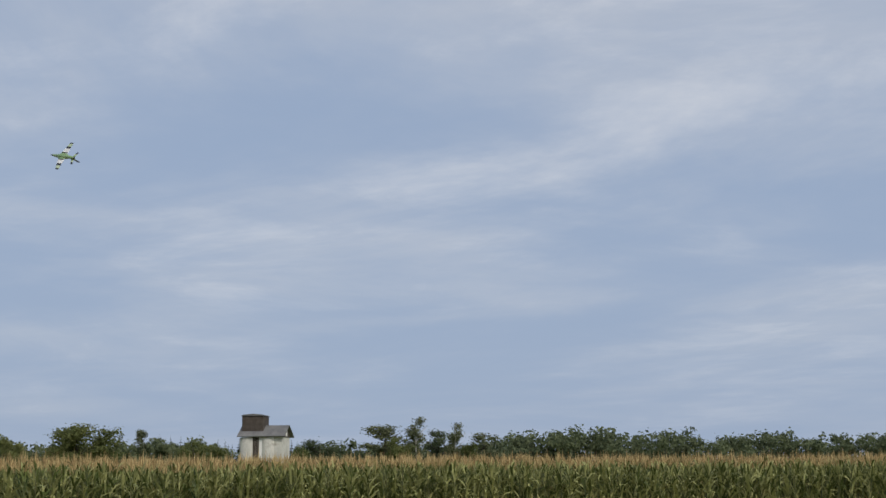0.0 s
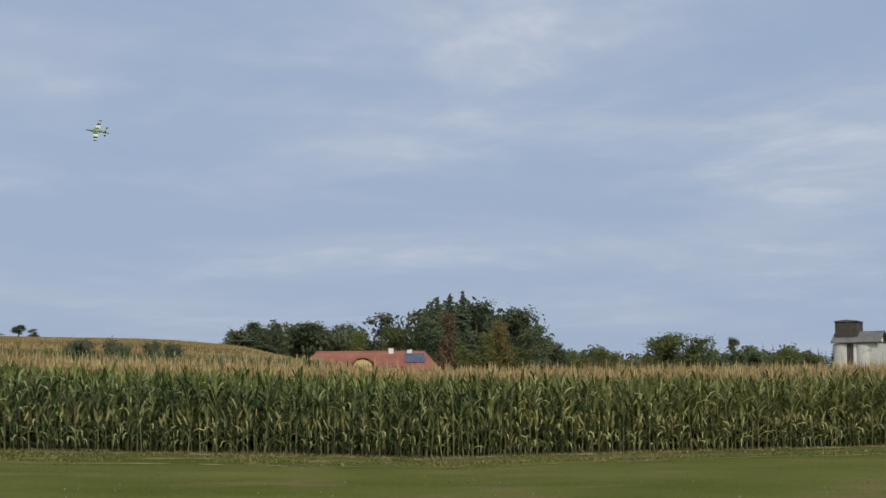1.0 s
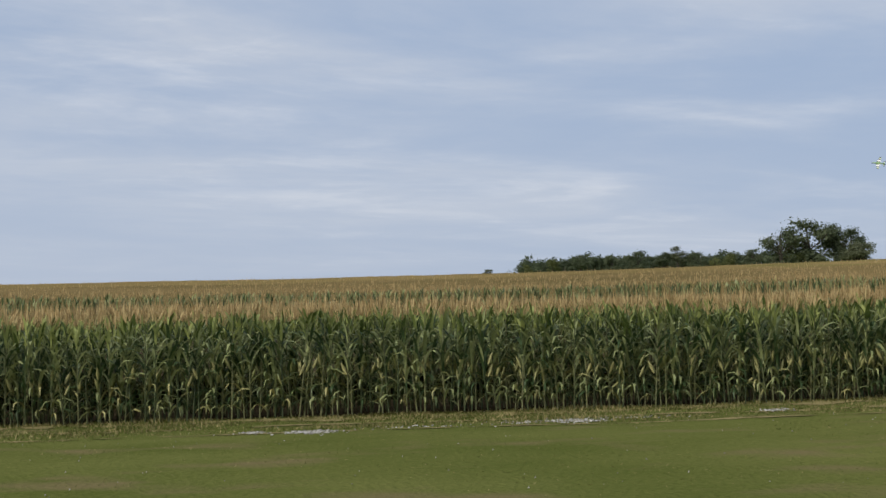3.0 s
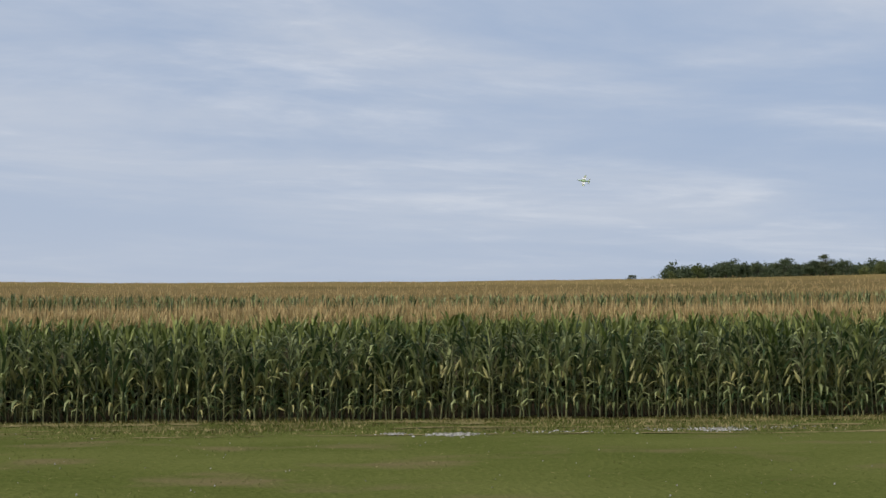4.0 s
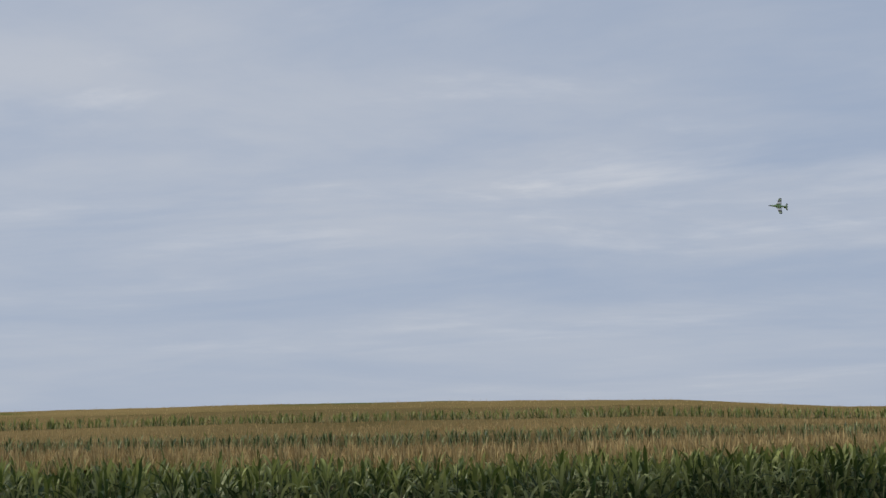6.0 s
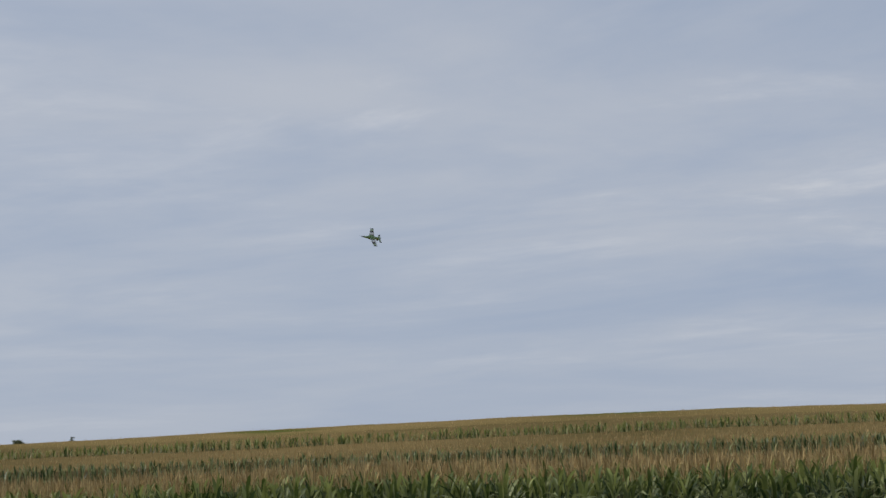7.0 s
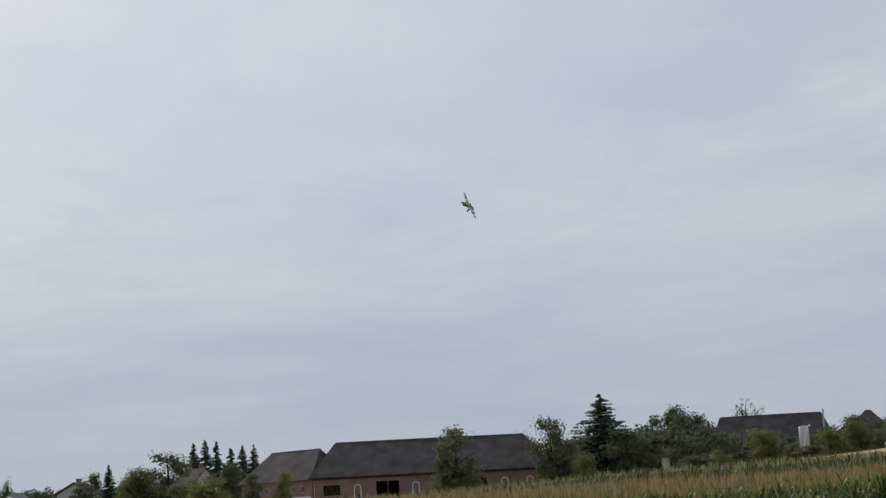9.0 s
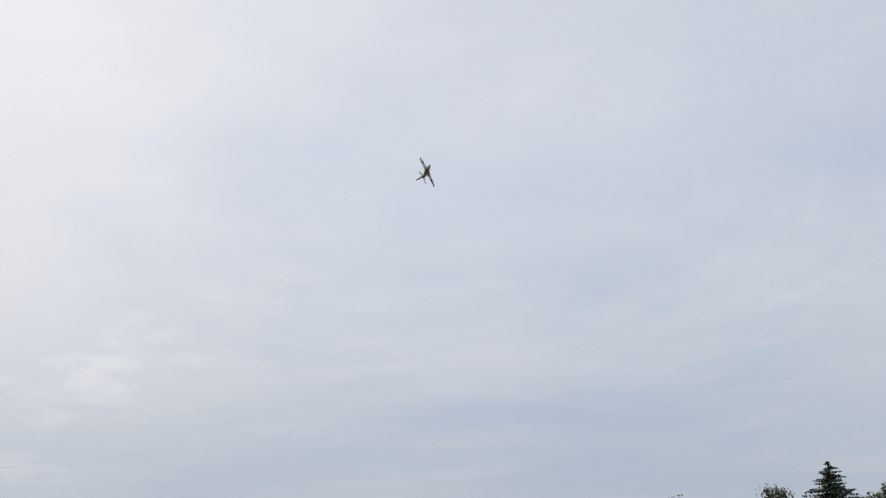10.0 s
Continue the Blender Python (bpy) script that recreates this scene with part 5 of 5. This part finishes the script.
def upper_farm():
    b, r = -88.0, 400
    base = float(land(b, r)) - 1.0
    z = lambda el, q=r: EYE[2] + q * math.tan(radians(el)) - base
    hall = tagged(stand("farm_hall", b, r, base, 3), "large farm hall with a dark brown tile roof", "barn")
    e, rd = z(2.0), z(2.9)
    walls(hall, BRICKWALL, (-14, 0, -1, 14, 0.4, e), (-14, 11.6, -1, 14, 12, e), (-14, 0.4, -1, -13.6, 11.6, e), (13.6, 0.4, -1, 14, 11.6, e))
    hip_roof(hall, "roof", -14, 14, 0, 12, e, rd - e, 2.4, 0.6, DARKTILE, "dark brown roof")
    b2 = -84.9
    h2 = tagged(stand("farm_outbuilding", b2, r, base, -12), "farm outbuilding with a pointed dark tile roof", "barn")
    e, rd = z(1.95), z(2.84)
    walls(h2, BRICKWALL, (-5.5, 0, -1, 5.5, 0.4, e), (-5.5, 9.6, -1, 5.5, 10, e), (-5.5, 0.4, -1, -5.1, 9.6, e), (5.1, 0.4, -1, 5.5, 9.6, e))
    hip_roof(h2, "roof", -5.5, 5.5, 0, 10, e, rd - e, 5.4, 0.6, DARKTILE)
    # white steel silo with its slanting pipe
    rs = 330
    sb = -86.95
    sbase = float(land(sb, rs))
    top, low = EYE[2] + rs * math.tan(radians(2.44)), sbase
    tank = tagged(stand("feed_silo", sb, rs, sbase, 0), "tall white steel feed silo with a slanting filler pipe", "silo")
    hgt = top - sbase
    v, t = tube([(0, 0, hgt * 0.10), (0, 0, hgt * 0.12), (0, 0, hgt * 0.97), (0, 0, hgt * 0.98), (0, 0, hgt)], [0.1, 0.96, 0.98, 0.9, 0.05], 18)
    part("tank", tri_mesh(v, t, [STEEL], np.zeros(len(t))), None, tank)
    for a in range(4):
        x, y = 0.75 * math.cos(a * 1.571 + 0.78), 0.75 * math.sin(a * 1.571 + 0.78)
        part("leg", boxes((x - 0.06, y - 0.06, -0.3, x + 0.06, y + 0.06, hgt * 0.5)), STEEL, tank)
    v, t = tube([(-0.7, -1.4, -0.2), (0.15, -1.3, hgt * 0.6), (0.7, -1.25, hgt * 0.96), (1.3, -1.25, hgt * 1.0)], [0.13] * 4, 8)
    part("filler_pipe", tri_mesh(v, t, [TRIM], np.zeros(len(t))), None, tank)
    pipe = tagged(stand("steel_flue", -86.25, 398, base, 0), "thin steel flue standing by the farm hall", "flue")
    v, t = tube([(0, -1.0, 0), (0, -1.0, z(2.95))], [0.2, 0.2], 8)
    part("flue", tri_mesh(v, t, [STEEL], np.zeros(len(t))), None, pipe)
    # brown boarded house
    bq, rq = -81.75, 395
    qb = float(land(bq, rq)) - 1.0
    zq = lambda el: EYE[2] + rq * math.tan(radians(el)) - qb
    h3 = tagged(stand("boarded_house", bq, rq, qb, 12), "brown boarded house with a shallow dark gable roof", "house")
    e, rd = zq(1.98), zq(2.5)
    part("wall", prism([(-7, -1), (7, -1), (7, e), (1.5, rd - 0.3), (-7, e - 0.6)], 0.0, 9.0), TIMBER, h3)
    part("roof_slope", slab(((-8, -0.6, e - 0.9), (-8, 9.6, e - 0.9), (1.5, 9.6, rd), (1.5, -0.6, rd)), 0.2), DARKTILE, h3)
    part("roof_slope", slab(((8, -0.6, e - 0.2), (8, 9.6, e - 0.2), (1.5, 9.6, rd), (1.5, -0.6, rd)), 0.2), DARKTILE, h3)
    part("base_course", boxes((-7.05, -0.12, -1, 7.05, -0.005, e - 2.4)), BRICKWALL, h3)
    # white tent roof
    tb = float(land(-83.95, 310))
    tent = tagged(stand("tent", -83.95, 310, tb, 0), "small white tent beside the stubble field", "tent")
    hz = EYE[2] + 310 * math.tan(radians(1.86)) - tb
    part("canopy", prism([(-1.8, hz * 0.35), (-1.75, hz * 0.55), (-0.6, hz * 0.92), (0.1, hz), (1.1, hz * 0.8), (1.8, hz * 0.5), (1.8, hz * 0.35)], -1.6, 1.6), TRIM, tent)
    for x in (-1.7, 1.7):
        for y in (-1.5, 1.5):
            part("leg", boxes((x - 0.04, y - 0.04, -0.1, x + 0.04, y + 0.04, hz * 0.4)), STEEL, tent)
    # lamp post on the lane
    lb = float(land(-77.6, 320))
    lamp = tagged(stand("street_lamp", -77.6, 320, lb, 0), "slim lamp post with a slanting arm by the stubble", "street lamp")
    hl = EYE[2] + 320 * math.tan(radians(2.33)) - lb
    v, t = tube([(0, 0, -0.3), (0, 0, hl)], [0.14, 0.09], 8)
    part("pole", tri_mesh(v, t, [TIMBER], np.zeros(len(t))), None, lamp)
    v, t = tube([(0, 0, hl - 0.2), (1.8, -0.2, hl + 0.75)], [0.06, 0.05], 6)
    part("arm", tri_mesh(v, t, [STEEL], np.zeros(len(t))), None, lamp)
    part("lamp_head", boxes((1.7, -0.35, hl + 0.68, 2.5, -0.05, hl + 0.85), bevel=0.03), STEEL, lamp)
    # garden walls among the trees
    for wb, wr, w, h in ((-90.05, 262, 0.8, 2.6), (-91.75, 262, 0.6, 3.0)):
        k = tagged(stand("garden_wall", wb, wr, float(land(wb, wr)), 0), "short pale plaster wall among trees", "wall")
        part("wall", boxes((-w, 0, -0.5, w, 0.3, h)), WHITEWALL, k)
        part("coping", boxes((-w - 0.08, -0.08, h + 0.002, w + 0.08, 0.38, h + 0.14)), GREYROOF, k)


def village():
    b, r = -112.4, 420
    base = float(land(b, r)) - 0.5
    z = lambda el: EYE[2] + r * math.tan(radians(el)) - base
    h = tagged(stand("gabled_house", b, r, base, -18), "pale green gabled house with a brown roof", "house")
    e, rd = z(1.36), z(1.73)
    part("wall", prism([(-4.2, -1), (4.4, -1), (4.4, e), (0.2, rd - 0.2), (-4.2, e)], 0, 10), GREENWALL, h)
    part("roof_slope", slab(((-5.0, -0.7, e - 0.25), (-5.0, 10.5, e - 0.25), (0.2, 10.5, rd), (0.2, -0.7, rd)), 0.22), DARKTILE, h)
    part("roof_slope", slab(((5.2, -0.7, e - 0.25), (5.2, 10.5, e - 0.25), (0.2, 10.5, rd), (0.2, -0.7, rd)), 0.22), DARKTILE, h)
    part("balcony_panel", boxes((-1.0, -0.5, e - 1.5, 4.0, -0.005, e - 0.5)), TIMBER, h)
    part("solar_sheet", slab(((-4.4, 1.5, e + 0.25), (-4.4, 8.0, e + 0.25), (-2.2, 8.0, e + 1.25), (-2.2, 1.5, e + 1.25)), 0.06), TRIM, h, "bright white roof sheet")
    for x in (-3.2, -1.6):
        part("window", boxes((x, -0.06, e - 2.2, x + 0.8, -0.004, e - 1.0)), GLASS, h)
    for y in (3.0, 4.6):
        part("chimney", boxes((-0.3, y, rd - 0.4, 0.5, y + 0.7, rd + 1.2)), BRICKWALL, h)
    b, r = -114.2, 440
    base = float(land(b, r)) - 0.5
    s = tagged(stand("grey_house", b, r, base, 10), "small grey house with a steep grey roof", "house")
    e, rd = EYE[2] + r * math.tan(radians(1.12)) - base, EYE[2] + r * math.tan(radians(1.46)) - base
    part("wall", boxes((-3.6, 0, -1, 3.6, 7, e)), GREENWALL, s)
    hip_roof(s, "roof", -3.6, 3.6, 0, 7, e, rd - e, 2.6, 0.5, GREYROOF)
    part("skylight", slab(((-4.0, -0.3, e + 0.25), (-2.9, -0.3, e + 0.25), (-1.6, 1.8, e + 1.7), (-2.6, 1.8, e + 1.7)), 0.1), TRIM, s, "white roof sheet")
    b, r = -107.9, 390
    base = float(land(b, r)) - 0.5
    s = tagged(stand("brown_cottage", b, r, base, 30), "brown cottage with a steep roof hidden by trees", "house")
    e, rd = EYE[2] + r * math.tan(radians(1.4)) - base, EYE[2] + r * math.tan(radians(2.05)) - base
    part("wall", prism([(-4, -1), (4, -1), (4, e), (0, rd - 0.2), (-4, e)], 0, 9), WHITEWALL, s)
    part("roof_slope", slab(((-4.6, -0.6, e - 0.4), (-4.6, 9.6, e - 0.4), (0, 9.6, rd), (0, -0.6, rd)), 0.2), DARKTILE, s)
    part("roof_slope", slab(((4.6, -0.6, e - 0.4), (4.6, 9.6, e - 0.4), (0, 9.6, rd), (0, -0.6, rd)), 0.2), DARKTILE, s)
    part("chimney", boxes((0.4, 3, rd - 0.8, 1.2, 3.8, rd + 1.1)), BRICKWALL, s)


long_barn()
grain_store()
red_house()
upper_farm()
village()


def fence():
    """A few weathered posts along the stubble's lower edge."""
    post = None
    for k, b in enumerate((-90.2, -88.6, -87.1, -85.9)):
        r = 128.0
        x, y = polar(b, r)
        m = pose(float(x), float(y), float(land(b, r)), 0, 3 - 2 * k, k * 40)
        if post is None:
            v, t = tube([(0, 0, -0.3), (0, 0, 1.2), (0.02, 0, 2.5)], [0.07, 0.065, 0.05], 7)
            post = new("fence_post", tri_mesh(v, t, [TIMBER], np.zeros(len(t))))
            post.matrix_basis = m
            tagged(post, "weathered wooden post at the stubble edge", "post", "posts by the stubble")
        else:
            copy_thing(post, m)


fence()


# ---------------------------------------------------------------- the model jet
JETGREEN = surface("jet_green", (0.17, 0.29, 0.11), (0.27, 0.40, 0.20), 1.5, 0.35)
JETPALE = surface("jet_pale_green", (0.40, 0.50, 0.30), (0.52, 0.60, 0.42), 1.5, 0.35)
JETWHITE = surface("jet_white", (0.76, 0.76, 0.74), (0.84, 0.84, 0.82), 2.0, 0.35)
JETBLACK = surface("jet_black", (0.015, 0.015, 0.016), (0.03, 0.03, 0.03), 2.0, 0.4)
JETGLASS = surface("jet_canopy", (0.02, 0.025, 0.03), (0.05, 0.055, 0.06), 2.0, 0.08)


def wing_piece(x0, x1, lead, trail, thick, z=0.0, tilt=0.0):
    """A slice of wing from span x0 to x1; lead and trail give the edges' y at any x."""
    bm = bmesh.new()
    rings = []
    for x in (x0, x1):
        a, c = lead(abs(x)), trail(abs(x))
        ring = []
        for s, hgt in ((0, 0), (0.15, 0.8), (0.4, 1.0), (1.0, 0.0), (0.4, -0.7), (0.15, -0.6)):
            ring.append(bm.verts.new((x, a + (c - a) * s, z + abs(x) * tilt + hgt * thick * (a - c))))
        rings.append(ring)
    n = len(rings[0])
    for k in range(n):
        j = (k + 1) % n
        bm.faces.new((rings[0][k], rings[0][j], rings[1][j], rings[1][k]))
    bm.faces.new(rings[0])
    bm.faces.new(rings[1][::-1])
    bmesh.ops.recalc_face_normals(bm, faces=bm.faces[:])
    return bm


def lathe(rows, sides=16):
    """A body of rings along y: y, middle height, half width, half height."""
    v, t = [], []
    for y, z, w, h in rows:
        for k in range(sides):
            a = 2 * math.pi * k / sides
            v.append((w * math.cos(a), y, z + h * math.sin(a)))
    for i in range(len(rows) - 1):
        for k in range(sides):
            j = (k + 1) % sides
            a, b, c, d = i * sides + k, i * sides + j, (i + 1) * sides + j, (i + 1) * sides + k
            t += [(a, b, c), (a, c, d)]
    for base in (0, (len(rows) - 1) * sides):
        t += [(base, base + k, base + k + 1) for k in range(1, sides - 1)]
    return np.array(v), np.array(t)


def jet():
    root = tagged(new("model_jet"), "green, white and black banded radio-controlled model jet in flight", "model plane")

    def body(name, rows, mat, label="", parent=root):
        v, t = lathe(rows)
        me = tri_mesh(v, t, [mat], np.zeros(len(t)))
        me.polygons.foreach_set("use_smooth", np.ones(len(me.polygons), dtype=bool))
        return part(name, me, None, parent, label)
    body("nose", [(1.18, -0.02, 0.004, 0.004), (1.12, -0.02, 0.018, 0.018), (1.02, -0.015, 0.038, 0.038), (0.90, -0.01, 0.056, 0.058)], JETBLACK, "dark pointed nose cone")
    body("fuselage", [(0.90, -0.01, 0.057, 0.060), (0.78, 0.0, 0.074, 0.080), (0.58, 0.01, 0.092, 0.104), (0.30, 0.02, 0.112, 0.125),
                      (0.0, 0.02, 0.125, 0.128), (-0.30, 0.02, 0.118, 0.118), (-0.60, 0.03, 0.095, 0.100), (-0.94, 0.045, 0.066, 0.070)], JETGREEN)
    body("nozzle", [(-0.93, 0.045, 0.058, 0.060), (-1.02, 0.048, 0.050, 0.052)], JETBLACK, "dark exhaust nozzle")
    body("canopy", [(0.70, 0.075, 0.012, 0.012), (0.60, 0.10, 0.050, 0.055), (0.44, 0.125, 0.060, 0.070), (0.26, 0.13, 0.056, 0.060), (0.06, 0.12, 0.020, 0.025)], JETGLASS, "dark glossy canopy")
    for s in (-1, 1):
        intake = body("intake", [(0.34, 0.01, 0.036, 0.062), (0.28, 0.01, 0.050, 0.075), (0.0, 0.0, 0.052, 0.075), (-0.35, 0.01, 0.030, 0.05)], JETGREEN)
        intake.location = (s * 0.118, 0, 0)
        # the intake is solid: a black disc paints the shade inside its opening
        mouth_shade = body("intake_mouth", [(0.352, 0.01, 0.030, 0.054), (0.345, 0.01, 0.034, 0.058)], JETBLACK, "black disc standing for the shaded intake opening")
        mouth_shade.location = (s * 0.118, 0, 0)
    lead = lambda x: 0.33 - 0.42 * x
    trail = lambda x: -0.26 - 0.12 * x
    bands = ((0.08, 0.20, JETGREEN), (0.20, 0.26, JETBLACK), (0.26, 0.50, JETWHITE), (0.50, 0.64, JETBLACK), (0.64, 0.83, JETPALE), (0.83, 0.905, JETBLACK))
    for s in (-1, 1):
        wing = new("wing")
        wing.parent = root
        for a, b, m in bands:
            part("band", wing_piece(s * a, s * b, lead, trail, 0.036, -0.035, -0.03), m, wing)
        part("flap", wing_piece(s * 0.16, s * 0.48, lambda x: trail(x) - 0.006, lambda x: trail(x) - 0.05, 0.05, -0.035, -0.03), JETWHITE, wing)
        part("wing_fence", boxes((min(s * 0.55, s * 0.558), -0.22, -0.055, max(s * 0.55, s * 0.558), 0.10, -0.018)), JETBLACK, wing)
        tail = new("tailplane")
        tail.parent = root
        for a, b, m in ((0.04, 0.16, JETGREEN), (0.16, 0.27, JETPALE), (0.27, 0.40, JETBLACK)):
            part("band", wing_piece(s * a, s * b, lambda x: -0.68 - 0.55 * x, lambda x: -0.95 - 0.30 * x, 0.05, 0.075, 0.05), m, tail)
    fin = new("fin")
    fin.parent = root
    for name, y0, y1, z0, z1, m in (("fin_root", (-0.50, -0.88), (-0.66, -0.93), 0.10, 0.28, JETGREEN), ("fin_tip", (-0.66, -0.93), (-0.85, -1.00), 0.28, 0.50, JETBLACK)):
        bm = prism([(y0[0], z0), (y1[0], z1), (y1[1], z1), (y0[1], z0)], -0.016, 0.016)
        for q in bm.verts:
            q.co = Vector((q.co.y, q.co.x, q.co.z))
        bmesh.ops.recalc_face_normals(bm, faces=bm.faces[:])
        part(name, bm, m, fin)
    return root


plane = jet()


def motions():
    walk(plane, [
        (0.0, pose(88.5, 25.8, 21.0, 153, 63, 119)),
        (0.3, pose(91.6, 38.5, 21.3, 153, 64, 129)),
        (0.5, pose(95.8, 49.3, 22.4, 151, 67, 133)),
        (0.6, pose(97.2, 54.0, 23.0, 149, 69, 134)),
        (0.7, pose(98.3, 60.0, 23.2, 148, 70, 137)),
        (0.8, pose(99.6, 64.6, 23.5, 146, 72, 138)),
        (1.0, pose(109.6, 79.0, 24.9, 137, 76, 132)),
        (1.3, pose(125.3, 105.5, 26.9, 133, 79, 133)),
        (1.5, pose(135.7, 126.0, 27.7, 129, 83, 132)),
        (1.6, pose(135.8, 133.1, 27.5, 145, 81, 152)),
        (1.8, pose(136.2, 148.2, 27.6, 159, 75, 171)),
        (2.0, pose(135.6, 164.9, 27.9, 166, 69, -176)),
        (2.2, pose(129.3, 175.8, 27.6, 164, 70, -173)),
        (2.5, pose(118.8, 192.7, 27.1, 161, 71, -171)),
        (2.7, pose(111.0, 204.1, 26.7, 158, 71, -169)),
        (3.8, pose(50.7, 244.0, 28.1, 141, 75, -163)),
        (4.0, pose(37.7, 248.9, 28.4, 138, 76, -162)),
        (4.5, pose(3.5, 258.0, 29.4, 150, 74, -127)),
        (4.8, pose(-17.1, 248.2, 28.7, 145, 78, -127)),
        (5.0, pose(-30.1, 240.7, 29.9, 138, 82, -130)),
        (5.2, pose(-41.1, 222.5, 33.7, 139, 82, -121)),
        (6.3, pose(-84.7, 133.0, 28.6, 170, 76, -44)),
        (6.5, pose(-89.2, 115.9, 26.8, 175, 75, -30)),
        (7.0, pose(-110.5, 91.3, 26.0, 178, 72, -8)),
        (7.2, pose(-115.5, 79.0, 25.4, 177, 72, -0)),
        (7.5, pose(-120.1, 61.0, 24.6, 176, 72, 10)),
        (7.8, pose(-120.6, 42.5, 23.4, -178, 74, 29)),
        (8.0, pose(-119.6, 30.8, 23.0, -171, 75, 44)),
        (8.2, pose(-118.2, 20.1, 22.5, -173, 72, 50)),
        (8.5, pose(-114.5, 5.0, 22.0, -176, 68, 58)),
        (8.8, pose(-105.1, -7.8, 20.9, 179, 68, 68)),
        (9.0, pose(-98.6, -14.2, 20.7, 178, 68, 75)),
        (9.3, pose(-101.5, -23.1, 22.0, -176, 69, 93)),
        (9.5, pose(-103.3, -28.2, 23.1, -172, 69, 106)),
        (9.6, pose(-98.8, -28.5, 23.3, -175, 69, 107)),
        (9.8, pose(-90.5, -28.3, 24.0, 177, 68, 108)),
        (10.0, pose(-83.2, -25.9, 25.0, 171, 67, 109)),
    ])


motions()
